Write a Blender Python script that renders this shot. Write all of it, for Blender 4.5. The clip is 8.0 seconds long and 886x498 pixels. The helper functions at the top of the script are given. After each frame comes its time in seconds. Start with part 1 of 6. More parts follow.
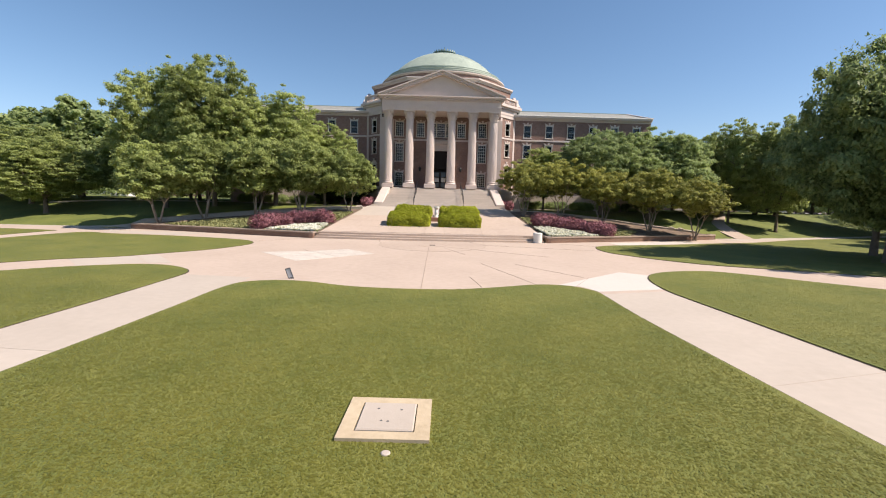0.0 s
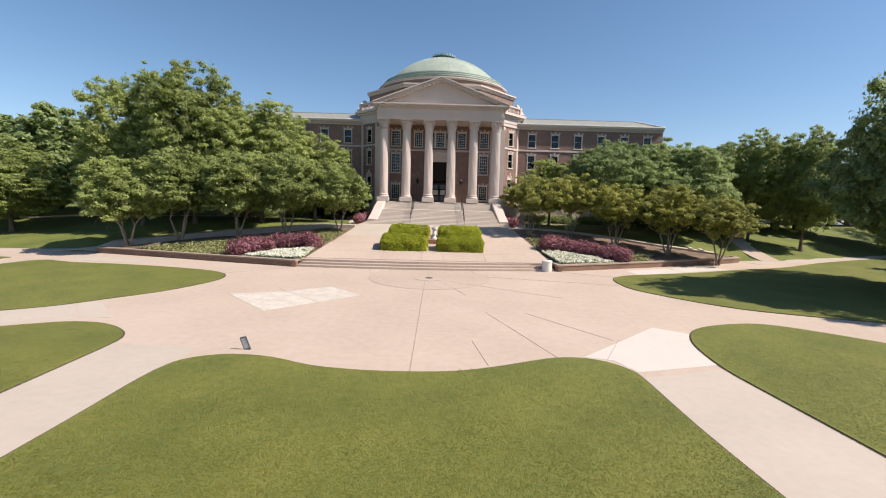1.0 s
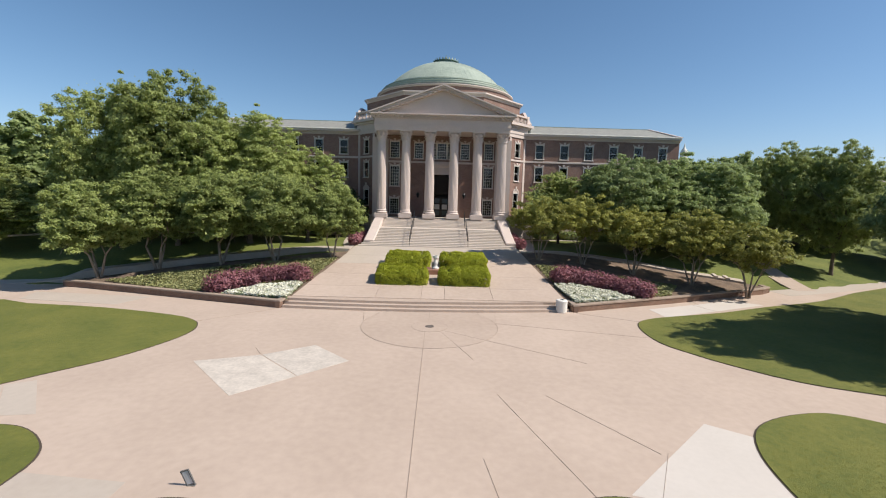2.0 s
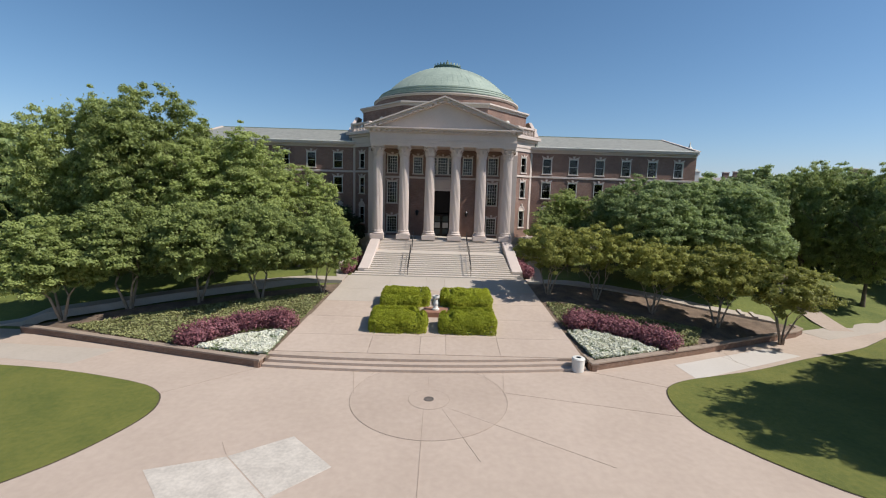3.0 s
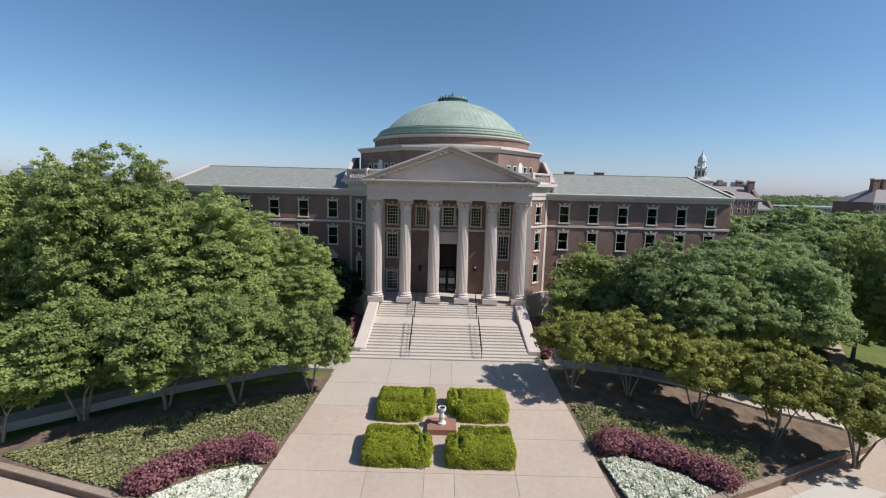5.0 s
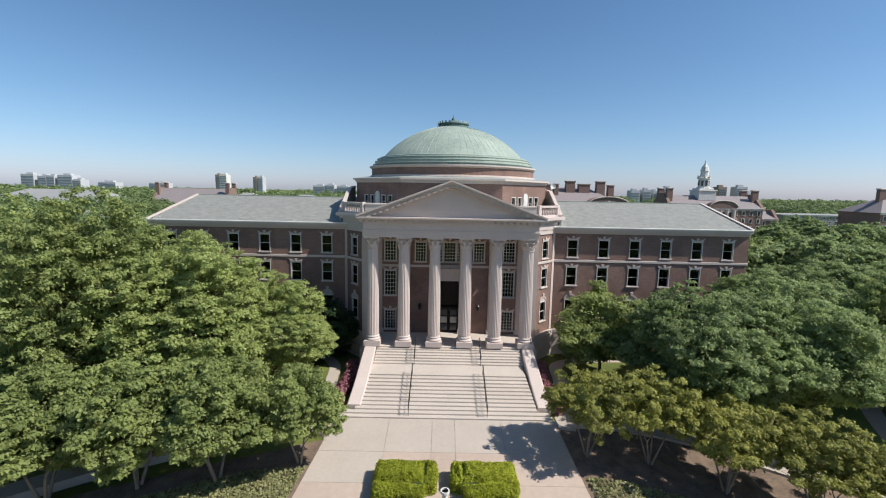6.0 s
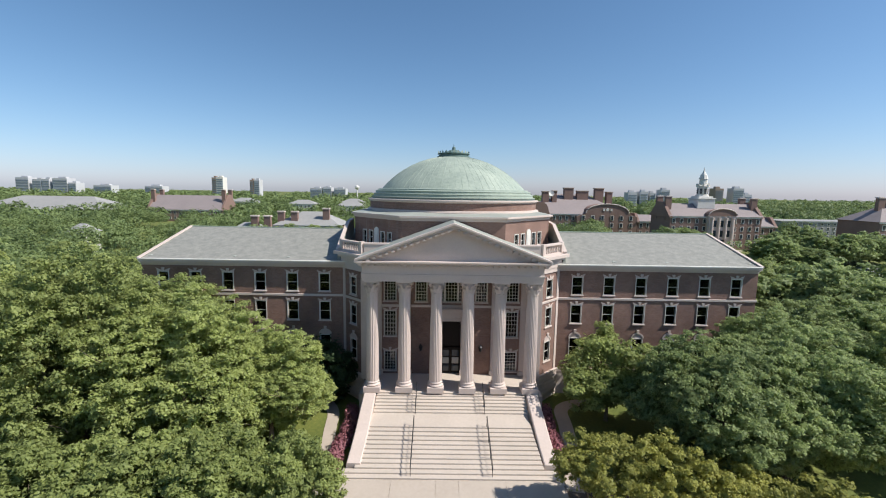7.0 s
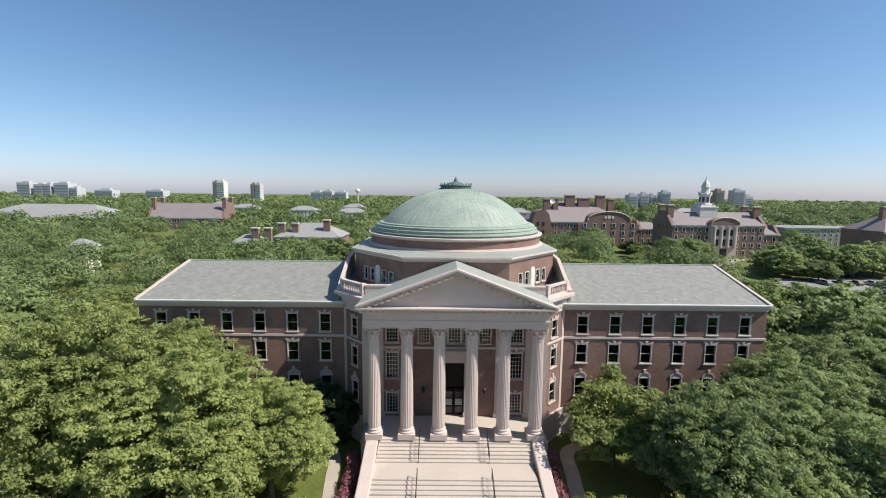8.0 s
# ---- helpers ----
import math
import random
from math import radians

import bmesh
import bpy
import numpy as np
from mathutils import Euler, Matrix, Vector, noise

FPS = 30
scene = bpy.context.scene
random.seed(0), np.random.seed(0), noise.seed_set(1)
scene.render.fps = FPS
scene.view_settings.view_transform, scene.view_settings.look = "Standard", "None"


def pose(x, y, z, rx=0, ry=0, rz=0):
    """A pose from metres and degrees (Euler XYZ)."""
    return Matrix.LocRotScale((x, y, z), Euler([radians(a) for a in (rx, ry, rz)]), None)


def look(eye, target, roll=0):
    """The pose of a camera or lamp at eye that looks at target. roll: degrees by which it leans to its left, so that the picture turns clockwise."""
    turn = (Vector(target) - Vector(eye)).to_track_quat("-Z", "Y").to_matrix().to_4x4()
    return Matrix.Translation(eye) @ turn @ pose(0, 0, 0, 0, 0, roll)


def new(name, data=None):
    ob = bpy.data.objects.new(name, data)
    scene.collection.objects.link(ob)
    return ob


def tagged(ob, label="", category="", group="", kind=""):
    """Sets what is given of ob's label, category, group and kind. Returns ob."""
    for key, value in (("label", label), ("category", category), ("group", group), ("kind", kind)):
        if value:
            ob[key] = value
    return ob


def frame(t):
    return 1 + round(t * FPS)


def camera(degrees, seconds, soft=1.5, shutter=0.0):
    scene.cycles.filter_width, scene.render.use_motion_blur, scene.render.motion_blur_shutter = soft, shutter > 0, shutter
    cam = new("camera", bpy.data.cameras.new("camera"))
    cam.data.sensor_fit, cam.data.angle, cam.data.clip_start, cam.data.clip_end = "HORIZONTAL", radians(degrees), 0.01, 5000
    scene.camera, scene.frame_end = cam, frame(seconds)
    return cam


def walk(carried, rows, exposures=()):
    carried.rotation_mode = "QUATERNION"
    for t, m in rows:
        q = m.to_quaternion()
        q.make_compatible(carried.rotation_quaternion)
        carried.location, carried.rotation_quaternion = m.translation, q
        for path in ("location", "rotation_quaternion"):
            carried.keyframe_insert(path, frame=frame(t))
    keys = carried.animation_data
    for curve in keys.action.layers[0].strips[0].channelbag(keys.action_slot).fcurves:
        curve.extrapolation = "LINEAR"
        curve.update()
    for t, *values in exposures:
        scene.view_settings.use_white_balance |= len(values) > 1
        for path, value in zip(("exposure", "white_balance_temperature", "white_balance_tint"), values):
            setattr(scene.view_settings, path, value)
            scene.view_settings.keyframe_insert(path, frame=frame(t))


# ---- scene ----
cam = camera(90.47, 8.0, soft=1.1)

# seconds, x, y, z, tilt, turn to the right, lean
PATH = [
    (0.0, -0.19, -34.08, 3.72, -6.65, 0.80, 1.49),
    (0.5, -0.16, -31.94, 4.47, -6.48, 0.88, 1.62),
    (1.0, -0.03, -29.87, 5.41, -6.42, 0.75, 1.51),
    (1.5, -0.06, -27.90, 6.53, -6.52, 0.60, 1.45),
    (3.0, -0.28, -21.78, 11.04, -7.90, 0.63, 1.72),
    (3.5, -0.34, -19.99, 12.57, -8.10, 0.49, 1.63),
    (4.0, -0.42, -18.55, 14.08, -8.18, 0.27, 1.57),
    (4.5, -0.50, -17.27, 15.66, -8.34, 0.12, 1.57),
    (6.0, -0.76, -12.16, 20.06, -7.56, 0.04, 1.12),
    (6.5, -0.94, -11.33, 22.00, -7.49, 0.16, 1.06),
    (7.0, -1.21, -10.33, 23.78, -7.46, 0.37, 0.92),
    (7.5, -1.37, -9.52, 25.59, -7.45, 0.35, 0.83),
    (8.0, -1.43, -8.98, 27.49, -7.26, 0.26, 0.63),
]
walk(cam, [(t, pose(x, y, z, 90 + tilt, 0, -turn) @ pose(0, 0, 0, 0, 0, lean)) for t, x, y, z, tilt, turn, lean in PATH],
     [(0.0, 0.62, 6950, 15), (1.5, 0.42, 6750, 12), (3.0, 0.14, 6350, 9), (4.5, 0.13, 6150, 9), (6.0, 0.27, 6250, 9), (8.0, 0.36, 6450, 11)])

# ---- world, sun ----
SUN_WAY = Vector((0.662, -0.155, 0.733))
world = bpy.data.worlds.new("world")
scene.world = world
world.use_nodes = True
wt = world.node_tree
wt.nodes.clear()
sky = wt.nodes.new("ShaderNodeTexSky")
sky.sky_type = "NISHITA"
sky.sun_disc = False
sky.sun_elevation = radians(47)
sky.sun_rotation = radians(103)
sky.air_density, sky.dust_density, sky.ozone_density = 1.0, 0.5, 2.0
bg = wt.nodes.new("ShaderNodeBackground")
bg.inputs["Strength"].default_value = 0.085
wo = wt.nodes.new("ShaderNodeOutputWorld")
sep = wt.nodes.new("ShaderNodeSeparateColor")
com = wt.nodes.new("ShaderNodeCombineColor")
blue = wt.nodes.new("ShaderNodeMath")
blue.operation = "MULTIPLY_ADD"
blue.inputs[1].default_value = 0.31
wt.links.new(sky.outputs[0], sep.inputs[0])
red = wt.nodes.new("ShaderNodeMath")
red.operation = "MULTIPLY_ADD"
red.inputs[1].default_value = -0.062
less = wt.nodes.new("ShaderNodeMath")
less.operation = "MULTIPLY"
less.inputs[1].default_value = 0.97
wt.links.new(sep.outputs[0], less.inputs[0])
wt.links.new(sep.outputs[2], red.inputs[0])
wt.links.new(less.outputs[0], red.inputs[2])
wt.links.new(red.outputs[0], com.inputs[0])
wt.links.new(sep.outputs[1], com.inputs[1])
wt.links.new(sep.outputs[0], blue.inputs[0])
wt.links.new(sep.outputs[2], blue.inputs[2])
wt.links.new(blue.outputs[0], com.inputs[2])
wt.links.new(com.outputs[0], bg.inputs[0])
wt.links.new(bg.outputs[0], wo.inputs[0])
sun = new("sun", bpy.data.lights.new("sun", "SUN"))
sun.data.energy, sun.data.angle, sun.data.color = 4.8, radians(0.5), (1.0, 0.95, 0.87)
sun.matrix_world = look(SUN_WAY * 100, (0, 0, 0))


# ---- materials ----
def material(name, base, rough=0.8, second=None, big=0.3, fine=8.0, amount=0.5, bump=0.2, bump_scale=None, metal=0.0, spec=0.5, each=0.0):
    """A surface with stains at one scale and grain at another; each: how much single pieces differ."""
    m = bpy.data.materials.new(name)
    m.use_nodes = True
    nt = m.node_tree
    p = nt.nodes["Principled BSDF"]
    p.inputs["Roughness"].default_value = rough
    p.inputs["Metallic"].default_value = metal
    p.inputs["Specular IOR Level"].default_value = spec
    geo = nt.nodes.new("ShaderNodeNewGeometry")
    n1 = nt.nodes.new("ShaderNodeTexNoise")
    n1.inputs["Scale"].default_value, n1.inputs["Detail"].default_value = big, 6
    n2 = nt.nodes.new("ShaderNodeTexNoise")
    n2.inputs["Scale"].default_value, n2.inputs["Detail"].default_value = fine, 5
    for n in (n1, n2):
        nt.links.new(geo.outputs["Position"], n.inputs["Vector"])
    add = nt.nodes.new("ShaderNodeMath")
    add.operation = "MULTIPLY_ADD"
    nt.links.new(n2.outputs["Fac"], add.inputs[0])
    add.inputs[1].default_value = 0.8
    nt.links.new(n1.outputs["Fac"], add.inputs[2])
    mr = nt.nodes.new("ShaderNodeMapRange")
    mr.inputs["From Min"].default_value, mr.inputs["From Max"].default_value = 0.55, 1.25
    mr.inputs["To Min"].default_value, mr.inputs["To Max"].default_value = 0.5 - amount / 2, 0.5 + amount / 2
    nt.links.new(add.outputs[0], mr.inputs["Value"])
    last = mr.outputs[0]
    if each:
        info = nt.nodes.new("ShaderNodeObjectInfo")
        rnd = nt.nodes.new("ShaderNodeMath")
        rnd.operation = "MULTIPLY_ADD"
        nt.links.new(info.outputs["Random"], rnd.inputs[0])
        rnd.inputs[1].default_value = each
        nt.links.new(last, rnd.inputs[2])
        sub = nt.nodes.new("ShaderNodeMath")
        sub.operation = "SUBTRACT"
        nt.links.new(rnd.outputs[0], sub.inputs[0])
        sub.inputs[1].default_value = each / 2
        last = sub.outputs[0]
    mix = nt.nodes.new("ShaderNodeMix")
    mix.data_type = "RGBA"
    second = second or tuple(c * 0.7 for c in base)
    mix.inputs["A"].default_value = (*second, 1)
    mix.inputs["B"].default_value = (*base, 1)
    nt.links.new(last, mix.inputs["Factor"])
    nt.links.new(mix.outputs["Result"], p.inputs["Base Color"])
    if bump:
        b = nt.nodes.new("ShaderNodeBump")
        b.inputs["Strength"].default_value, b.inputs["Distance"].default_value = bump, 0.03
        n3 = nt.nodes.new("ShaderNodeTexNoise")
        n3.inputs["Scale"].default_value, n3.inputs["Detail"].default_value = bump_scale or fine * 2, 4
        nt.links.new(geo.outputs["Position"], n3.inputs["Vector"])
        nt.links.new(n3.outputs["Fac"], b.inputs["Height"])
        nt.links.new(b.outputs[0], p.inputs["Normal"])
    return m


def brick_material(name, a, b, mortar):
    """Brickwork in courses, laid along the wall whichever way it runs."""
    m = bpy.data.materials.new(name)
    m.use_nodes = True
    nt = m.node_tree
    p = nt.nodes["Principled BSDF"]
    p.inputs["Roughness"].default_value = 0.88
    geo = nt.nodes.new("ShaderNodeNewGeometry")
    sep = nt.nodes.new("ShaderNodeSeparateXYZ")
    nt.links.new(geo.outputs["Position"], sep.inputs[0])
    along = nt.nodes.new("ShaderNodeMath")
    along.operation = "ADD"
    nt.links.new(sep.outputs[0], along.inputs[0])
    nt.links.new(sep.outputs[1], along.inputs[1])
    com = nt.nodes.new("ShaderNodeCombineXYZ")
    nt.links.new(along.outputs[0], com.inputs[0])
    nt.links.new(sep.outputs[2], com.inputs[1])
    br = nt.nodes.new("ShaderNodeTexBrick")
    br.inputs["Scale"].default_value = 1.0
    br.inputs["Brick Width"].default_value, br.inputs["Row Height"].default_value = 0.22, 0.076
    br.inputs["Mortar Size"].default_value = 0.006
    br.inputs["Color1"].default_value, br.inputs["Color2"].default_value = (*a, 1), (*b, 1)
    br.inputs["Mortar"].default_value = (*mortar, 1)
    nt.links.new(com.outputs[0], br.inputs["Vector"])
    n1 = nt.nodes.new("ShaderNodeTexNoise")
    n1.inputs["Scale"].default_value, n1.inputs["Detail"].default_value = 0.5, 6
    nt.links.new(geo.outputs["Position"], n1.inputs["Vector"])
    mr = nt.nodes.new("ShaderNodeMapRange")
    mr.inputs["From Min"].default_value, mr.inputs["From Max"].default_value = 0.3, 0.7
    mr.inputs["To Min"].default_value, mr.inputs["To Max"].default_value = 0.78, 1.12
    nt.links.new(n1.outputs["Fac"], mr.inputs["Value"])
    mul = nt.nodes.new("ShaderNodeVectorMath")
    mul.operation = "SCALE"
    nt.links.new(br.outputs["Color"], mul.inputs[0])
    nt.links.new(mr.outputs[0], mul.inputs["Scale"])
    nt.links.new(mul.outputs[0], p.inputs["Base Color"])
    bp = nt.nodes.new("ShaderNodeBump")
    bp.inputs["Strength"].default_value, bp.inputs["Distance"].default_value = 0.4, 0.01
    nt.links.new(br.outputs["Fac"], bp.inputs["Height"])
    bp.invert = True
    nt.links.new(bp.outputs[0], p.inputs["Normal"])
    return m


def leaf_material(name, dark, light, clear=0.35, patch=0.25):
    """Leaves that differ one from the next and from bough to bough, and let some light through."""
    m = bpy.data.materials.new(name)
    m.use_nodes = True
    nt = m.node_tree
    nt.nodes.clear()
    out = nt.nodes.new("ShaderNodeOutputMaterial")
    geo = nt.nodes.new("ShaderNodeNewGeometry")
    n1 = nt.nodes.new("ShaderNodeTexNoise")
    n1.inputs["Scale"].default_value, n1.inputs["Detail"].default_value = patch, 4
    nt.links.new(geo.outputs["Position"], n1.inputs["Vector"])
    info = nt.nodes.new("ShaderNodeObjectInfo")
    a = nt.nodes.new("ShaderNodeMath")
    a.operation = "MULTIPLY_ADD"
    nt.links.new(geo.outputs["Random Per Island"], a.inputs[0])
    a.inputs[1].default_value = 0.36
    nt.links.new(n1.outputs["Fac"], a.inputs[2])
    b = nt.nodes.new("ShaderNodeMath")
    b.operation = "MULTIPLY_ADD"
    nt.links.new(info.outputs["Random"], b.inputs[0])
    b.inputs[1].default_value = 0.25
    nt.links.new(a.outputs[0], b.inputs[2])
    mr = nt.nodes.new("ShaderNodeMapRange")
    mr.inputs["From Min"].default_value, mr.inputs["From Max"].default_value = 0.38, 1.08
    nt.links.new(b.outputs[0], mr.inputs["Value"])
    mix = nt.nodes.new("ShaderNodeMix")
    mix.data_type = "RGBA"
    mix.inputs["A"].default_value, mix.inputs["B"].default_value = (*dark, 1), (*light, 1)
    nt.links.new(mr.outputs[0], mix.inputs["Factor"])
    d = nt.nodes.new("ShaderNodeBsdfPrincipled")
    d.inputs["Roughness"].default_value = 0.55
    d.inputs["Specular IOR Level"].default_value = 0.25
    t = nt.nodes.new("ShaderNodeBsdfTranslucent")
    nt.links.new(mix.outputs["Result"], d.inputs["Base Color"])
    nt.links.new(mix.outputs["Result"], t.inputs["Color"])
    ms = nt.nodes.new("ShaderNodeMixShader")
    ms.inputs[0].default_value = clear
    nt.links.new(d.outputs[0], ms.inputs[1])
    nt.links.new(t.outputs[0], ms.inputs[2])
    nt.links.new(ms.outputs[0], out.inputs[0])
    return m


def glass_material(name):
    m = bpy.data.materials.new(name)
    m.use_nodes = True
    nt = m.node_tree
    nt.nodes.clear()
    out = nt.nodes.new("ShaderNodeOutputMaterial")
    fr = nt.nodes.new("ShaderNodeFresnel")
    fr.inputs["IOR"].default_value = 1.5
    tr = nt.nodes.new("ShaderNodeBsdfTransparent")
    tr.inputs["Color"].default_value = (0.45, 0.48, 0.48, 1)
    gl = nt.nodes.new("ShaderNodeBsdfGlossy")
    gl.inputs["Roughness"].default_value = 0.03
    ms = nt.nodes.new("ShaderNodeMixShader")
    nt.links.new(fr.outputs[0], ms.inputs[0])
    nt.links.new(tr.outputs[0], ms.inputs[1])
    nt.links.new(gl.outputs[0], ms.inputs[2])
    nt.links.new(ms.outputs[0], out.inputs[0])
    return m


M_CONCRETE = material("concrete", (0.495, 0.388, 0.312), 0.85, (0.39, 0.299, 0.236), 0.22, 3.0, 0.9, 0.15, 40, each=0.35)
M_PALE = material("pale_concrete", (0.485, 0.413, 0.345), 0.85, (0.405, 0.34, 0.28), 0.5, 4.0, 0.7, 0.15, 40, each=0.3)
M_PATCH = material("repaired_concrete", (0.6, 0.53, 0.455), 0.85, (0.44, 0.385, 0.33), 1.4, 7.0, 1.5, 0.15, 40, each=0.2)
M_NEW = material("new_concrete", (0.585, 0.525, 0.465), 0.8, (0.51, 0.455, 0.40), 0.5, 5.0, 0.7, 0.15, 40, each=0.2)
M_RUST = material("weathered_iron", (0.16, 0.13, 0.11), 0.8, (0.09, 0.075, 0.065), 4, 20, 1.0, 0.3)
M_JOINT = material("joint", (0.375, 0.292, 0.23), 0.95, None, 1, 10)
M_GRASS = material("grass", (0.172, 0.168, 0.03), 0.9, (0.092, 0.112, 0.016), 0.4, 4.0, 1.2, 1.0, 40)
M_BLADE = leaf_material("grass_blade", (0.108, 0.126, 0.018), (0.222, 0.208, 0.044), 0.42, 0.6)
M_FARGRASS = material("far_grass", (0.165, 0.180, 0.036), 0.9, (0.082, 0.108, 0.018), 0.3, 4.0, 1.3, 0.6, 20)
M_MULCH = material("mulch", (0.235, 0.165, 0.115), 0.95, (0.11, 0.076, 0.054), 1.2, 11.0, 1.4, 1.0, 30)
M_SOIL = material("soil", (0.085, 0.062, 0.045), 0.95, (0.05, 0.037, 0.028), 1.5, 9.0, 1.0, 0.5)
M_LIME = material("limestone", (0.635, 0.53, 0.47), 0.75, (0.51, 0.42, 0.37), 0.6, 6.0, 0.6, 0.1, 25)
M_STEP = material("stair_stone", (0.57, 0.49, 0.42), 0.8, (0.45, 0.385, 0.325), 0.5, 5.0, 0.7, 0.1, 25, each=0.3)
M_BRICK = brick_material("brick", (0.268, 0.155, 0.118), (0.200, 0.112, 0.086), (0.28, 0.215, 0.18))
M_WALLBRICK = brick_material("garden_wall_brick", (0.23, 0.13, 0.085), (0.16, 0.09, 0.06), (0.24, 0.19, 0.15))
M_CAP = material("wall_coping", (0.36, 0.275, 0.21), 0.85, (0.26, 0.195, 0.15), 0.8, 6.0, 0.8, 0.2)
M_CAP2 = material("stained_concrete", (0.55, 0.44, 0.30), 0.9, (0.40, 0.31, 0.20), 1.2, 8.0, 0.9, 0.2)
M_LEAD = material("pale_metal_roof", (0.37, 0.385, 0.335), 0.6, (0.28, 0.295, 0.255), 0.6, 4.0, 0.8, 0.1)
M_SLATE = material("slate", (0.31, 0.30, 0.262), 0.7, (0.195, 0.195, 0.172), 1.6, 7.0, 1.3, 0.3, 5)
M_COPPER = material("green_copper", (0.375, 0.425, 0.345), 0.65, (0.245, 0.295, 0.245), 0.5, 3.2, 1.2, 0.1, 8)
M_COPPER_DARK = material("dark_copper", (0.13, 0.20, 0.18), 0.6, (0.07, 0.11, 0.10), 0.5, 3.0, 1.0, 0.1, 8)
M_WHITE = material("white_paint", (0.72, 0.69, 0.63), 0.6, (0.62, 0.59, 0.53), 0.9, 7.0, 0.6, 0.05)
M_IRON = material("black_iron", (0.025, 0.025, 0.028), 0.45, None, 3, 20, 0.4, 0.1, metal=0.4)
M_DOOR = material("dark_door", (0.022, 0.014, 0.010), 0.55, None, 2, 9, 0.6, 0.1, spec=0.2)
# near-black leaves that carry the deep shade beside the left wing
M_SHADEFILL = leaf_material("shadefill_leaf", (0.014, 0.028, 0.010), (0.045, 0.075, 0.025), 0.15, 0.4)
M_BLIND = material("window_blind", (0.55, 0.52, 0.46), 0.8, None, 2, 9, 0.4, 0.0)
# near-black, so that rooms behind the glass look unlit
M_ROOMSHADE = material("room_shade", (0.05, 0.045, 0.04), 0.9, None, 1, 5, 0.4, 0.0)
M_GLASS = glass_material("window_glass")
M_BARK = material("bark", (0.20, 0.155, 0.115), 0.95, (0.10, 0.075, 0.055), 2.0, 12.0, 1.1, 0.8, 18)
M_PALEBARK = material("pale_bark", (0.34, 0.27, 0.205), 0.85, (0.20, 0.155, 0.115), 2.0, 9.0, 1.1, 0.4, 18)
M_LEAF = leaf_material("elm_leaf", (0.165, 0.205, 0.068), (0.465, 0.520, 0.185), 0.5, 0.7)
M_OAK = leaf_material("oak_leaf", (0.140, 0.190, 0.075), (0.405, 0.480, 0.195), 0.5, 0.7)
M_MYRTLE = leaf_material("myrtle_leaf", (0.175, 0.190, 0.048), (0.470, 0.460, 0.125), 0.48, 0.4)
M_HEDGE = leaf_material("hedge_leaf", (0.245, 0.275, 0.023), (0.515, 0.538, 0.057), 0.42, 0.8)
M_PURPLE = leaf_material("purple_leaf", (0.18, 0.068, 0.08), (0.40, 0.175, 0.195), 0.3, 0.8)
M_COVER = leaf_material("ground_cover_leaf", (0.174, 0.184, 0.073), (0.375, 0.370, 0.166), 0.25, 0.5)
M_FLOWER = leaf_material("white_flower", (0.62, 0.61, 0.47), (0.88, 0.86, 0.74), 0.2, 1.5)
M_FLOWERLEAF = leaf_material("flower_leaf", (0.08, 0.12, 0.04), (0.22, 0.27, 0.12), 0.25, 1.0)
M_LEAF2 = leaf_material("small_tree_leaf", (0.155, 0.195, 0.063), (0.425, 0.480, 0.165), 0.5, 0.4)
# darker elm leaf: self-shade that coarse crowns lack, put into the colour
M_FARELM = leaf_material("shaded_elm_leaf", (0.12, 0.158, 0.052), (0.345, 0.405, 0.135), 0.45, 0.5)
M_FARLEAF = leaf_material("far_leaf", (0.085, 0.125, 0.050), (0.220, 0.280, 0.105), 0.3, 0.05)
M_HEDGECORE = material("hedge_core", (0.05, 0.07, 0.01), 0.9, None, 1, 8)
M_TERRACOTTA = material("terracotta", (0.33, 0.16, 0.10), 0.85, (0.24, 0.12, 0.08), 1.5, 9.0, 0.8, 0.2, each=0.4)
M_FARBRICK = material("far_brick", (0.255, 0.165, 0.132), 0.9, (0.20, 0.128, 0.104), 0.2, 1.5, 0.8, 0.1)
M_FARROOF = material("far_slate", (0.285, 0.238, 0.228), 0.8, (0.225, 0.19, 0.185), 0.1, 0.7, 0.8, 0.1)
# grey lightened so the far towers look washed by distance haze
M_FARGREY = material("far_haze_grey", (0.52, 0.52, 0.52), 0.8, (0.44, 0.44, 0.45), 0.05, 0.3, 0.8, 0.0)
# tower window bands paled too, with the haze put into the colour
M_HAZEGLASS = material("hazed_tower_glass", (0.22, 0.25, 0.28), 0.3, (0.16, 0.19, 0.22), 0.05, 0.3, 0.8, 0.0)
M_GREYROOF = material("grey_felt_roof", (0.33, 0.32, 0.30), 0.85, (0.25, 0.245, 0.235), 0.1, 0.7, 0.8, 0.1)
M_PANE = material("far_pane", (0.05, 0.06, 0.07), 0.15, None, 0.5, 2, 0.3, 0.0)
M_COURT = material("pale_asphalt", (0.30, 0.285, 0.27), 0.9, (0.22, 0.21, 0.20), 0.1, 2.0, 0.8, 0.2)
M_ASPHALT = material("asphalt", (0.14, 0.135, 0.13), 0.9, (0.10, 0.098, 0.095), 0.1, 2.0, 0.8, 0.2)


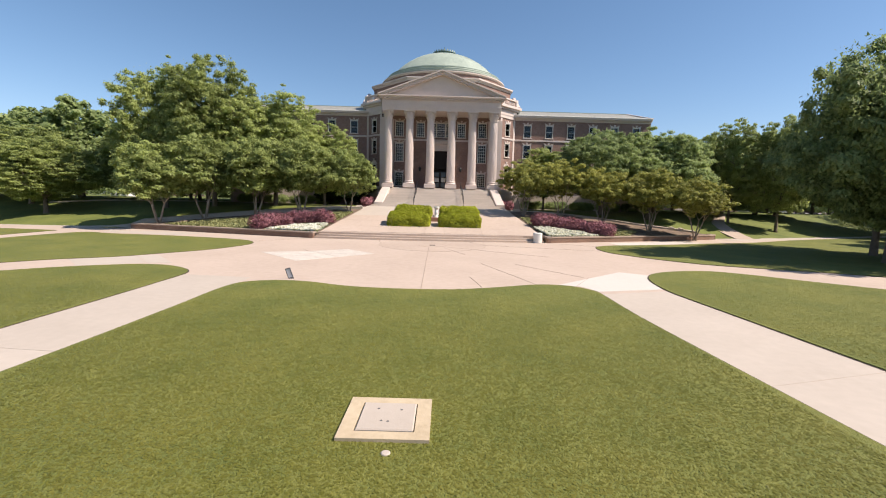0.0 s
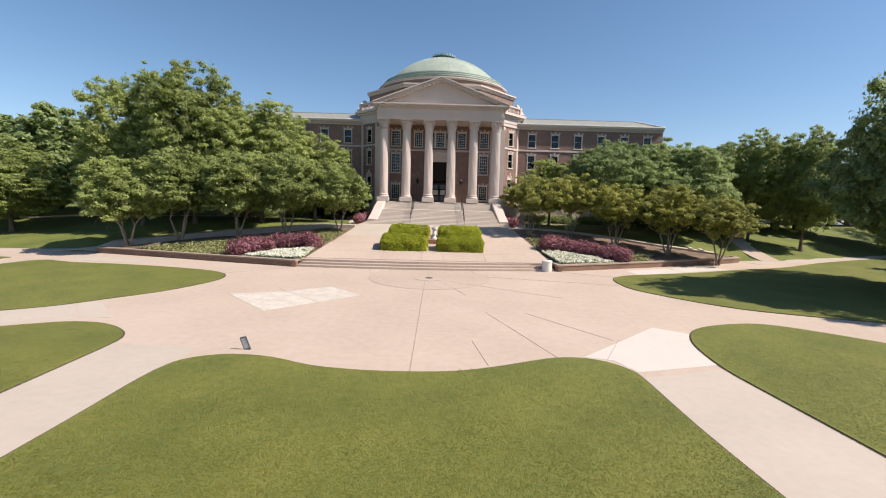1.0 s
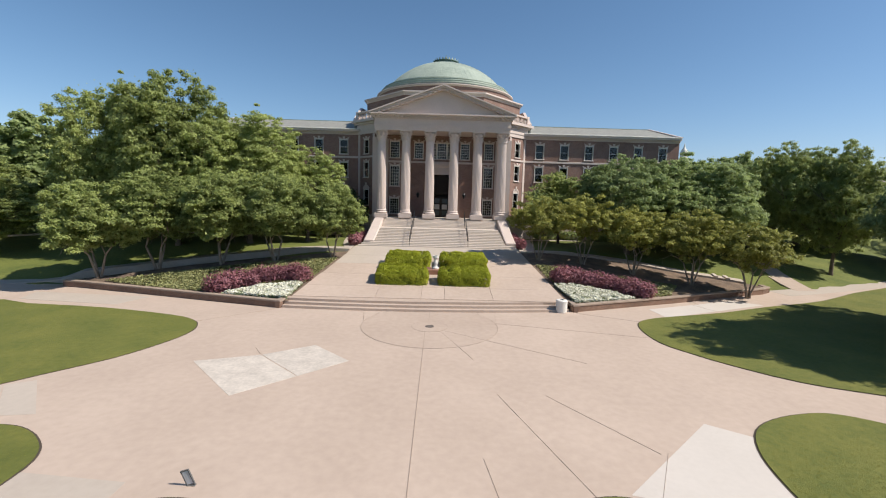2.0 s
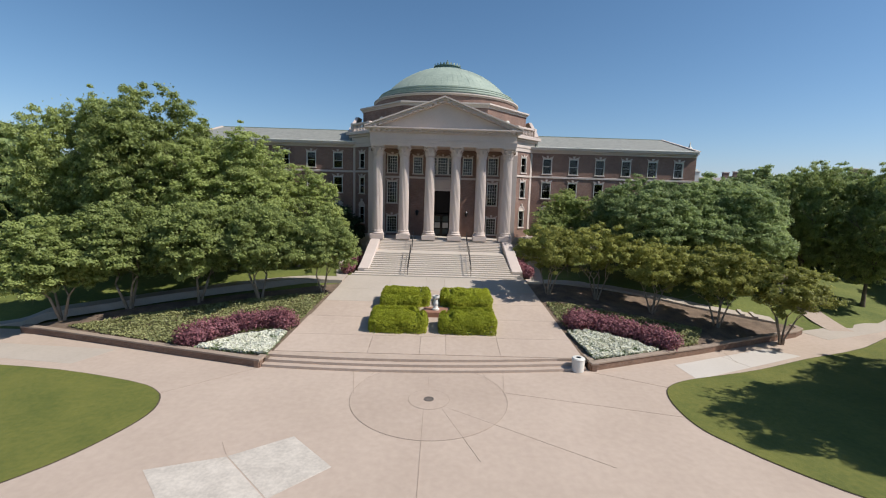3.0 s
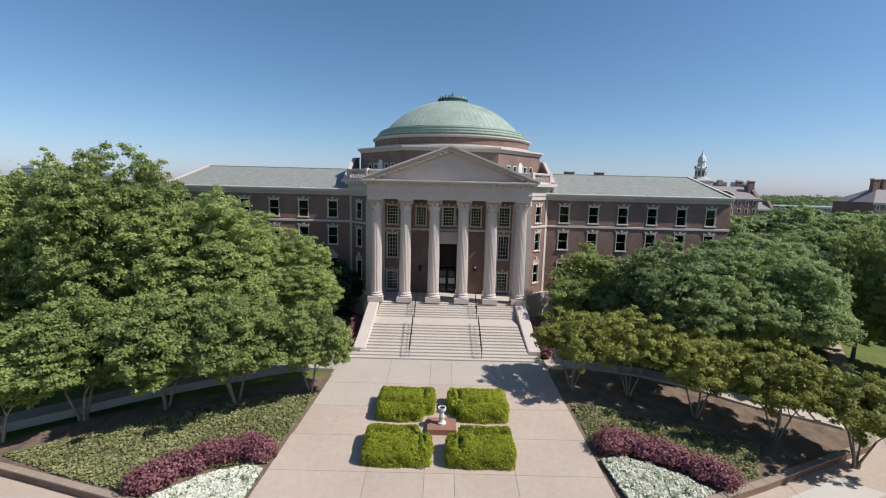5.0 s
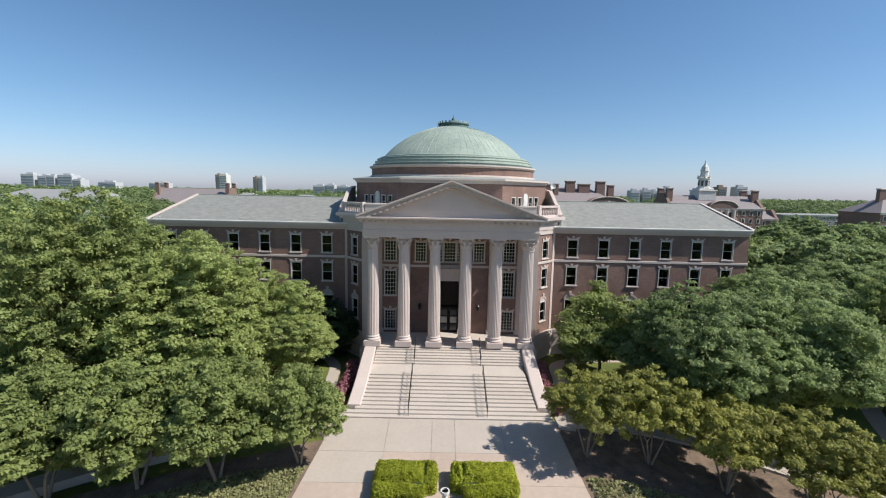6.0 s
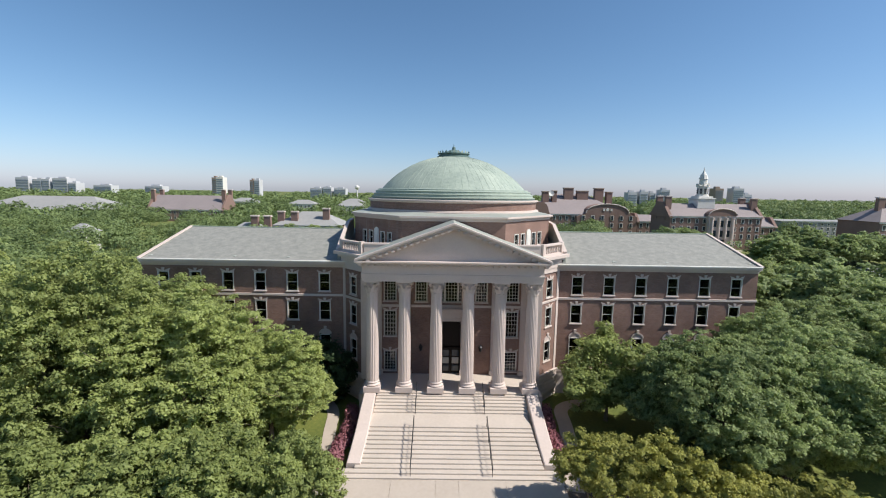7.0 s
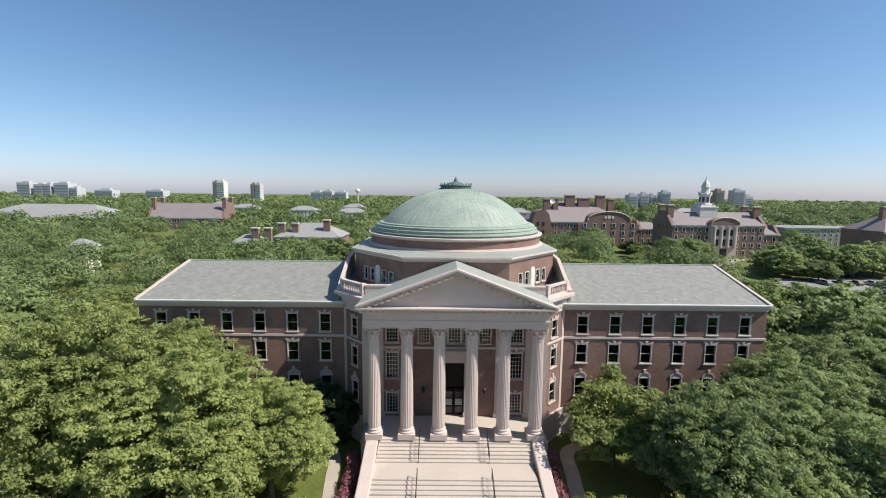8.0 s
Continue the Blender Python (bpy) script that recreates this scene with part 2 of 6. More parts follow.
# ---- building blocks ----
class Shape:
    """Corners and faces gathered for one mesh."""

    def __init__(self):
        self.v, self.f = [], []

    def add(self, verts, faces):
        n = len(self.v)
        self.v += [tuple(v) for v in verts]
        self.f += [tuple(i + n for i in f) for f in faces]
        return self

    def box(self, x0, x1, y0, y1, z0, z1):
        return self.add([(x0, y0, z0), (x1, y0, z0), (x1, y1, z0), (x0, y1, z0), (x0, y0, z1), (x1, y0, z1), (x1, y1, z1), (x0, y1, z1)],
                        [(3, 2, 1, 0), (4, 5, 6, 7), (0, 1, 5, 4), (1, 2, 6, 5), (2, 3, 7, 6), (3, 0, 4, 7)])

    def slab(self, x0, x1, y0, y1, z0, z1, c=0.01):
        """A box with its upper edges worn off."""
        return self.add([(x0, y0, z0), (x1, y0, z0), (x1, y1, z0), (x0, y1, z0), (x0, y0, z1 - c), (x1, y0, z1 - c), (x1, y1, z1 - c), (x0, y1, z1 - c),
                         (x0 + c, y0 + c, z1), (x1 - c, y0 + c, z1), (x1 - c, y1 - c, z1), (x0 + c, y1 - c, z1)],
                        [(3, 2, 1, 0), (8, 9, 10, 11)] + [(i, (i + 1) % 4, 4 + (i + 1) % 4, 4 + i) for i in range(4)]
                        + [(4 + i, 4 + (i + 1) % 4, 8 + (i + 1) % 4, 8 + i) for i in range(4)])

    def prism(self, poly, z0, z1):
        """An outline in the plan (anticlockwise), raised from z0 to z1 (numbers, or functions of x and y)."""
        n = len(poly)
        lo = [(x, y, z0(x, y) if callable(z0) else z0) for x, y in poly]
        hi = [(x, y, z1(x, y) if callable(z1) else z1) for x, y in poly]
        return self.add(lo + hi, [tuple(range(n - 1, -1, -1)), tuple(range(n, 2 * n))] + [(i, (i + 1) % n, n + (i + 1) % n, n + i) for i in range(n)])

    def extrude_y(self, poly, y0, y1):
        """An outline in x and z, drawn from y0 back to y1."""
        n = len(poly)
        return self.add([(x, y0, z) for x, z in poly] + [(x, y1, z) for x, z in poly],
                        [tuple(range(n)), tuple(range(2 * n - 1, n - 1, -1))] + [(i, n + i, n + (i + 1) % n, (i + 1) % n) for i in range(n)])

    def extrude_x(self, poly, x0, x1):
        n = len(poly)
        return self.add([(x0, y, z) for y, z in poly] + [(x1, y, z) for y, z in poly],
                        [tuple(range(n - 1, -1, -1)), tuple(range(n, 2 * n))] + [(i, (i + 1) % n, n + (i + 1) % n, n + i) for i in range(n)])

    def lathe(self, profile, n=24, cx=0, cy=0, start=0.0, wave=None):
        """A profile of (radius, height) turned about an upright axis."""
        m = len(profile)
        vs = []
        for k in range(n):
            a = start + 2 * math.pi * k / n
            for j, (r, z) in enumerate(profile):
                q = r * (wave(k, j) if wave else 1)
                vs.append((cx + q * math.cos(a), cy + q * math.sin(a), z))
        fs = [(k * m + j, ((k + 1) % n) * m + j, ((k + 1) % n) * m + j + 1, k * m + j + 1) for k in range(n) for j in range(m - 1)]
        fs += [tuple(k * m for k in range(n - 1, -1, -1)), tuple(k * m + m - 1 for k in range(n))]
        return self.add(vs, fs)

    def tube(self, points, radii, n=8):
        """A round bar through points, with a radius at each."""
        pts = [Vector(p) for p in points]
        vs, up = [], Vector((0.3, 0.2, 1))
        for i, p in enumerate(pts):
            d = (pts[min(i + 1, len(pts) - 1)] - pts[max(i - 1, 0)]).normalized()
            s = d.cross(up if abs(d.dot(up.normalized())) < 0.95 else Vector((1, 0, 0))).normalized()
            t = s.cross(d)
            r = radii[i] if isinstance(radii, (list, tuple)) else radii
            vs += [p + (s * math.cos(2 * math.pi * k / n) + t * math.sin(2 * math.pi * k / n)) * r for k in range(n)]
        fs = [(i * n + k, i * n + (k + 1) % n, (i + 1) * n + (k + 1) % n, (i + 1) * n + k) for i in range(len(pts) - 1) for k in range(n)]
        fs += [tuple(range(n - 1, -1, -1)), tuple((len(pts) - 1) * n + k for k in range(n))]
        return self.add(vs, fs)

    def moved(self, m):
        self.v = [tuple(m @ Vector(v)) for v in self.v]
        return self

    def mesh(self, name, mat, smooth=False):
        me = bpy.data.meshes.new(name)
        me.from_pydata(self.v, [], self.f)
        me.materials.append(mat)
        if smooth:
            me.polygons.foreach_set("use_smooth", [True] * len(me.polygons))
        me.update()
        return me


def part(name, shape, mat, parent, label="", smooth=False, at=None):
    """One mesh under a thing or under a part of it."""
    me = shape if isinstance(shape, bpy.types.Mesh) else shape.mesh(name, mat, smooth)
    ob = new(name, me)
    ob.parent = parent
    if at is not None:
        ob.matrix_basis = at
    return tagged(ob, label)


def thing(name, label, category, at=None, group="", kind=""):
    """An empty at a thing's base, which holds its parts."""
    ob = new(name)
    ob.empty_display_size = 0.3
    ob.matrix_basis = at if at is not None else Matrix.Identity(4)
    return tagged(ob, label, category, group, kind)


def single(name, shape, mat, label, category, at=None, group="", kind="", smooth=False):
    """A thing, or a piece of the setting, that is one mesh."""
    ob = new(name, shape if isinstance(shape, bpy.types.Mesh) else shape.mesh(name, mat, smooth))
    if at is not None:
        ob.matrix_basis = at
    return tagged(ob, label, category, group, kind)


def smooth_line(pts, n=4, closed=False):
    """Points rounded into a curve."""
    out, k = [], len(pts)
    for i in range(k if closed else k - 1):
        p = [Vector(pts[(i + j) % k] if closed else pts[min(max(i + j, 0), k - 1)]) for j in (-1, 0, 1, 2)]
        for s in range(n):
            t = s / n
            q = 0.5 * (2 * p[1] + (p[2] - p[0]) * t + (2 * p[0] - 5 * p[1] + 4 * p[2] - p[3]) * t * t + (3 * p[1] - p[0] - 3 * p[2] + p[3]) * t ** 3)
            out.append(tuple(q))
    if not closed:
        out.append(tuple(pts[-1]))
    return out


def quads_mesh(name, centre, normal, size, mat, rng, long=1.5, corners=4):
    """Many single leaves, of four corners or three: centres, rough facings, sizes."""
    n = len(centre)
    normal = normal / (np.linalg.norm(normal, axis=1, keepdims=True) + 1e-9)
    a = rng.normal(size=(n, 3))
    a -= normal * (a * normal).sum(1, keepdims=True)
    a /= np.linalg.norm(a, axis=1, keepdims=True) + 1e-9
    b = np.cross(normal, a)
    s = np.asarray(size).reshape(-1, 1) * 0.5
    if corners == 4:
        v = [centre - a * s * long, centre - b * s + normal * s * 0.25, centre + a * s * long, centre + b * s + normal * s * 0.25]
    else:
        v = [centre - a * s * long, centre + a * s * long * 0.6 - b * s, centre + a * s * long * 0.6 + b * s]
    v = np.stack(v, 1).reshape(-1, 3)
    me = bpy.data.meshes.new(name)
    me.vertices.add(corners * n)
    me.vertices.foreach_set("co", v.astype(np.float32).ravel())
    me.loops.add(corners * n)
    me.loops.foreach_set("vertex_index", np.arange(corners * n, dtype=np.int32))
    me.polygons.add(n)
    me.polygons.foreach_set("loop_start", np.arange(0, corners * n, corners, dtype=np.int32))
    me.polygons.foreach_set("loop_total", np.full(n, corners, dtype=np.int32))
    me.materials.append(mat)
    me.update(calc_edges=True)
    me.validate()
    return me


# ---- the lie of the land ----
def wall_line(x):
    """Where the garden walls and the terrace steps stand."""
    if x < -10.8:
        return 3.5 + 0.27 * (-10.8 - x)
    if x > 9.4:
        return 4.2 + 0.41 * (x - 9.4)
    return 3.5 + 0.7 * (x + 10.8) / 20.2


def bed_z(x, y):
    """The terrace and the planted beds behind the walls."""
    d = y - wall_line(x)
    return max(0.4, min(2.35, 0.5 + (d - 1.1) * 0.137))


def land_z(x, y):
    d = y - wall_line(x)
    if d < 0:
        return -0.06
    z = min(2.35, 0.165 * d) - 0.06
    if y > 62:
        z *= max(0.0, 1 - (y - 62) / 60)
    if -31 < x < 33 and d < 15.5 and y < 18.2:
        z -= 0.45 * min(1, d, max(0.0, (15.5 - d) / 3))
    return z


# ground: one sheet to the horizon
gx = [-2600, -1400, -800, -450, -260, -160, -110] + [-80 + 2 * i for i in range(81)] + [110, 160, 260, 450, 800, 1400, 2600]
gy = [-400, -200, -100] + [-64 + 2 * i for i in range(103)] + [170, 210, 280, 400, 700, 1300, 2300, 4000]
g = Shape()
g.add([(x, y, land_z(x, y)) for y in gy for x in gx],
      [(j * len(gx) + i, j * len(gx) + i + 1, (j + 1) * len(gx) + i + 1, (j + 1) * len(gx) + i) for j in range(len(gy) - 1) for i in range(len(gx) - 1)])
single("ground", g, M_FARGRASS, "mown green grass rising gently toward the hall", "ground", kind="structure", smooth=True)

# paved plaza
plaza = single("pavement", Shape().prism([(-80, -60), (80, -60), (80, 34), (31, 13.6), (9.4, 4.6), (-10.8, 4.0), (-30, 9.2), (-80, 9.2)], -0.4, 0.0),
               M_CONCRETE, "tan concrete plaza with sawn joints", "pavement", kind="structure")


def paving(poly, mat, z=0.006, label=""):
    return part("slab", Shape().prism(poly, -0.05, z), mat, plaza, label)


def joint(x0, y0, x1, y1, w=0.02, z=0.011):
    d = Vector((x1 - x0, y1 - y0))
    n = Vector((-d.y, d.x)).normalized() * w / 2
    part("joint", Shape().prism([(x0 - n.x, y0 - n.y), (x1 - n.x, y1 - n.y), (x1 + n.x, y1 + n.y), (x0 + n.x, y0 + n.y)], -0.02, z), M_JOINT, plaza)


def disc(cx, cy, r, n=64):
    return [(cx + r * math.cos(2 * math.pi * k / n), cy + r * math.sin(2 * math.pi * k / n)) for k in range(n)]


# lawns
def lawn(name, outline, label):
    ob = single(name, Shape().prism(outline, -0.1, 0.035), M_GRASS, label, "lawn", kind="structure")
    n, wide = len(outline), []
    for i in range(n):
        (xa, ya), (x, y), (xb, yb) = outline[i - 1], outline[i], outline[(i + 1) % n]
        d = Vector((xb - xa, yb - ya)).normalized()
        wide.append((x + d.y * 0.06, y - d.x * 0.06))
    part("soil_edge", Shape().prism(wide, -0.1, 0.012), M_SOIL, ob, "dark trimmed soil edge")


lawn("lawn", [(9.0, -60)] + smooth_line([(6.92, -28), (6.68, -24), (6.5, -20.5), (6.48, -18.7), (6.5, -16.8), (6.4, -16.1), (5.9, -15.4), (5.1, -15.05), (4.2, -15.1), (3.2, -15.5),
     (1.85, -16.1), (0.53, -16.5), (-0.83, -16.6), (-2.4, -16.55), (-4.0, -16.25), (-5.5, -15.6), (-6.6, -15.4), (-7.4, -15.5), (-8.2, -15.95),
     (-8.5, -16.7), (-8.6, -17.9), (-8.62, -20), (-8.78, -24), (-8.98, -27)], 3) + [(-11.0, -60)], "mown striped lawn between two concrete walks")
lawn("lawn", [(-60, -60), (-13.2, -60)] + smooth_line([(-11.65, -23), (-11.55, -19), (-11.55, -16), (-11.6, -14.3), (-11.9, -13.5), (-12.4, -12.95), (-13.1, -12.45), (-14, -12.1),
     (-15.2, -12.1), (-16.3, -12.55), (-18, -13.5), (-20, -15.3)], 3) + [(-60, -55)], "mown lawn with a rounded tip beside the plaza")
lawn("lawn", smooth_line([(-21.7, -12.7), (-20, -11), (-18.1, -9.8), (-16.7, -8.1), (-15.1, -6.0), (-14.2, -3.9), (-13.85, -2.2), (-14.1, -0.9), (-14.9, 0.2), (-16.8, 1.2), (-22, 2.5),
     (-27.5, 3.1), (-30.8, 3.4), (-31.8, -5)], 3) + [(-32.5, -23.5)], "mown lawn with a rounded tip between two paths")
lawn("lawn", [(-80, -30), (-34.5, -25), (-33.6, 4.8), (-38, 5.4), (-80, 6.2)], "mown lawn beyond a concrete path")
lawn("lawn", smooth_line([(60, -37), (26, -17.6), (19.8, -13.6), (16.8, -11), (15.3, -10.1), (14, -10.1), (12.4, -10.6), (11.2, -11.4), (10.4, -12.6), (9.95, -14), (9.7, -15.9),
     (9.78, -17.6), (9.92, -19.5), (10.08, -21.8), (10.25, -24.2), (10.5, -27)], 3) + [(12.6, -60), (60, -60)], "mown lawn with a rounded tip beside the plaza")
lawn("lawn", smooth_line([(80, 31.5), (44, 16.4), (32.3, 9.95), (25.7, 7.3), (20.8, 5.15), (17.2, 3.95), (14.9, 3.2), (13.3, 2.2), (12.6, 0.8), (12.4, -1.0), (12.6, -2.4), (13.2, -3.5),
     (14.3, -5.1), (16.3, -7.1), (18.9, -8.3), (22.6, -9.6), (25, -10.9)], 3) + [(60, -31), (80, -40)], "mown lawn mostly in the shade of trees")

# paler slabs and joints
paving([(-11.35, -6.2), (-8.1, -9.6), (-6.12, -7.65), (-8.62, -5.25)], M_PATCH, label="pale repaired slab")
paving([(-8.58, -5.21), (-6.08, -7.61), (-4.25, -5.75), (-6.40, -3.68)], M_PATCH, label="pale repaired slab")
paving([(5.27, -14.9), (9.59, -10.98), (10.82, -11.85), (10.3, -13.2), (9.77, -15.38), (6.6, -16.2), (6.2, -15.2)], M_NEW, label="new white concrete slab")
for (xa, ya), (xb, yb), (xc, yc), (xd, yd) in [((15.45, 5.6), (15.66, 3.4), (20.4, 5.5), (19.6, 7.3)), ((19.65, 7.32), (20.45, 5.52), (25.6, 7.8), (23.9, 9.1))]:
    paving([(xa, ya), (xb, yb), (xc, yc), (xd, yd)], M_NEW, label="new white concrete slab")
for y0, y1 in [(-60, -48), (-48, -40), (-40, -32), (-32, -23.8), (-23.8, -14.25)]:
    paving([(-13.4, y0 + 0.008), (-8.4, y0 - 0.522), (-8.4, y1 - 0.538), (-13.4, y1 - 0.008)], M_PALE, 0.006)
for y0, y1 in [(-60, -48), (-48, -40), (-40, -32), (-32, -25.0), (-25.0, -16.15)]:
    paving([(6.2, y0 - 0.592), (12.8, y0 + 1.208), (12.8, y1 + 1.192), (6.2, y1 - 0.608)], M_PALE, 0.006)
paving([(-30, 6.5), (-29.2, 4.3), (-22, 3.4), (-21, 5.8)], M_PALE)
paving([(-19.6, -10.9), (-17.6, -12.9), (-15.2, -11.5), (-17.22, -9.15)], M_PALE)
paving([(-17.18, -9.12), (-15.16, -11.47), (-13.96, -11.3), (-16.35, -8.6)], M_PALE)
paving(disc(-0.55, 0.35, 4.15), M_CONCRETE, 0.006, "round tan slab in the plaza")
paving(disc(-0.55, 0.05, 1.08), M_CONCRETE, 0.014, "round pale slab in the plaza")
ring = Shape()
for r0, r1, cy in ((4.142, 4.162, 0.35), (1.07, 1.09, 0.05)):
    a, b = disc(-0.55, cy, r0), disc(-0.55, cy, r1)
    ring.add([(x, y, 0.017) for x, y in a + b], [(k, (k + 1) % 64, 64 + (k + 1) % 64, 64 + k)[::-1] for k in range(64)])
part("joint", ring, M_JOINT, plaza)
cover = thing("manhole_cover", "dark round iron cover set in the plaza", "manhole cover", pose(-0.55, 0.05, 0.014))
part("plate", Shape().lathe([(0.001, 0.0), (0.21, 0.0), (0.21, 0.012), (0.19, 0.016), (0.001, 0.014)], 24), M_RUST, cover)
part("frame", Shape().lathe([(0.218, 0.0), (0.26, 0.0), (0.26, 0.018), (0.218, 0.018), (0.218, 0.0)], 24), M_RUST, cover)
for q in [(-0.8, -16.55, -0.8, -1.05), (2.4, -9.0, 4.3, -15.1), (4.35, -9.0, 7.05, -12.95), (1.41, -13.38, 1.75, -15.9), (-8.7, -5.1, -9.3, -4.2),
          (3.6, 1.0, 12.4, -1.2), (-0.62, 1.1, -0.62, 3.6), (-4.6, 0.5, -5.2, 3.6), (3.5, 0.5, 3.9, 3.9), (7.3, -12.9, 5.9, -15.3), 
          (-11.0, 3.4, -14.6, 0.0), (9.6, 4.0, 13.2, 2.2), (0.15, -0.95, 1.7, -5.2), (0.4, -0.8, 7.2, -5.4), (-4.15, 2.5, -3.7, 3.95), (2.75, 2.5, 2.55, 4.15), (20.0, 6.2, 20.4, 9.0)]:
    joint(*q, 0.022 if q[0] == -0.8 else 0.013)
sign = thing("leaning_sign", "small grey panel in a dark frame leaning over the plaza edge", "sign", pose(-6.6, -14.85, 0.0, 0, 0, 0))
tilt = pose(0, 0, 0, 6, -17, 0)
part("panel", Shape().slab(-0.085, 0.085, -0.012, 0.012, 0.06, 0.46, 0.004), M_FARGREY, sign, "plain grey panel", at=tilt)
for x0, x1, z0, z1 in ((-0.115, -0.085, 0.0, 0.49), (0.085, 0.115, 0.0, 0.49), (-0.085, 0.085, 0.46, 0.49), (-0.085, 0.085, 0.03, 0.06)):
    part("frame_bar", Shape().box(x0, x1, -0.02, 0.02, z0, z1), M_ASPHALT, sign, at=tilt)
part("base", Shape().slab(-0.11, 0.11, -0.05, 0.05, 0.0, 0.025, 0.006), M_ASPHALT, sign)

# concrete lid in the lawn
lid = thing("access_cover", "square concrete access cover in the lawn with a tan rim", "access cover", pose(-0.93, -27.15, 0.03, 0, 0, -1) @ Matrix.Diagonal((0.93, 0.9, 1, 1)))
rim = [(-0.78, -0.76), (0.76, -0.76), (0.76, 0.76), (-0.78, 0.76)]
inn = [(-0.52, -0.52), (0.50, -0.52), (0.50, 0.52), (-0.52, 0.52)]
for k in range(4):
    part("rim_stone", Shape().prism([rim[k], rim[(k + 1) % 4], inn[(k + 1) % 4], inn[k]], -0.1, 0.06), M_CAP2, lid, "tan stained concrete rim")
part("lid", Shape().slab(-0.5, 0.48, -0.5, 0.5, -0.1, 0.085, 0.02), M_PALE, lid, "pale grey concrete lid")
# solid dark discs; the shade inside the holes is in their colour
for x, y in ((-0.1, -0.2), (0.02, -0.22), (-0.2, 0.25), (0.22, 0.22)):
    part("lifting_hole", Shape().lathe([(0.001, 0.07), (0.025, 0.07), (0.025, 0.088), (0.001, 0.088)], 10).moved(pose(x, y, 0)), M_ASPHALT, lid)
single("survey_marker", Shape().lathe([(0.001, -0.05), (0.07, -0.05), (0.07, 0.018), (0.055, 0.028), (0.001, 0.03)], 14), M_PALE, "small pale concrete marker in the lawn", "marker", pose(-0.86, -28.12, 0.03))

# ---- terrace ----
terrace = single("terrace", Shape(), M_CONCRETE, "tan concrete terrace leading to the stairs", "terrace", kind="structure")
XL = lambda y: -10.55 + (y - 4.6) * 0.118
XR = lambda y: 9.15 - (y - 5.3) * 0.072


def front(x, k):
    """The slightly bowed line of the low front steps."""
    return 3.62 + 0.7 * (x + 10.6) / 19.9 + 0.42 * k - 0.62 * (1 - ((x + 0.7) / 9.9) ** 2)


for k in range(3):
    xs = [-10.75 + 19.95 * i / 24 for i in range(25)]
    s = Shape()
    z0, z1 = -0.1, 0.17 * (k + 1)
    a = [(x, front(x, k)) for x in xs]
    b = [(x, front(x, k) + (1.2 if k < 2 else 1.0)) for x in reversed(xs)]
    s.prism(a + b, z0, z1)
    part("step", s, M_CONCRETE, terrace, "tan concrete step")
rows = [4.95, 7.4, 10.4, 13.4, 16.2, 19.75]
cols = [-10.5, -4.6, -1.3, 0.4, 3.9, 9.2]
for j in range(len(rows) - 1):
    for i in range(len(cols) - 1):
        y0, y1 = rows[j] + 0.009, rows[j + 1] - 0.009
        xa0, xa1 = (XL(y0), XL(y1)) if i == 0 else (cols[i] + 0.009, cols[i] + 0.009)
        xb0, xb1 = (XR(y0), XR(y1)) if i == len(cols) - 2 else (cols[i + 1] - 0.009, cols[i + 1] - 0.009)
        tz = lambda x, y: 0.5 + (y - 4.7) * 0.1331
        pale = j == 4 or (i == 0 and j == 3)
        part("slab", Shape().prism([(xa0, y0), (xb0, y0), (xb1, y1), (xa1, y1)], lambda x, y: tz(x, y) - 0.2, lambda x, y: tz(x, y) + 0.01), M_PALE if pale else M_CONCRETE, terrace)
part("bedding", Shape().prism([(-10.5, 4.9), (9.1, 4.9), (8.2, 19.8), (-8.9, 19.8)], -0.3, lambda x, y: 0.47 + (y - 4.7) * 0.1331), M_JOINT, terrace)

# ---- the hall ----
hall = thing("university_hall", "brown brick domed hall with a limestone portico and two wings", "building", kind="")


def wall(name, x0, y0, x1, y1, z0, z1, holes=(), thick=0.5, mat=None, label=""):
    """A wall from plan point to plan point with openings (from, to, bottom, top); returns its frame."""
    L = math.hypot(x1 - x0, y1 - y0)
    m = pose(x0, y0, 0, 0, 0, math.degrees(math.atan2(y1 - y0, x1 - x0)))
    xs = sorted({0, L, *[h[0] for h in holes], *[h[1] for h in holes]})
    zs = sorted({z0, z1, *[h[2] for h in holes], *[h[3] for h in holes]})
    s = Shape()
    solid = lambda x, z: 0 < x < L and z0 < z < z1 and not any(h[0] < x < h[1] and h[2] < z < h[3] for h in holes)
    for xa, xb in zip(xs, xs[1:]):
        for za, zb in zip(zs, zs[1:]):
            cx, cz = (xa + xb) / 2, (za + zb) / 2
            if not solid(cx, cz):
                continue
            s.add([(xa, 0, za), (xb, 0, za), (xb, 0, zb), (xa, 0, zb)], [(0, 1, 2, 3)])
            s.add([(xa, thick, za), (xb, thick, za), (xb, thick, zb), (xa, thick, zb)], [(3, 2, 1, 0)])
            if not solid(xa - 1e-3, cz):
                s.add([(xa, 0, za), (xa, thick, za), (xa, thick, zb), (xa, 0, zb)], [(3, 2, 1, 0)])
            if not solid(xb + 1e-3, cz):
                s.add([(xb, 0, za), (xb, thick, za), (xb, thick, zb), (xb, 0, zb)], [(0, 1, 2, 3)])
            if not solid(cx, za - 1e-3):
                s.add([(xa, 0, za), (xb, 0, za), (xb, thick, za), (xa, thick, za)], [(3, 2, 1, 0)])
            if not solid(cx, zb + 1e-3):
                s.add([(xa, 0, zb), (xb, 0, zb), (xb, thick, zb), (xa, thick, zb)], [(0, 1, 2, 3)])
    part(name, s, mat or M_BRICK, hall, label, at=m)
    return m


CACHE = {}


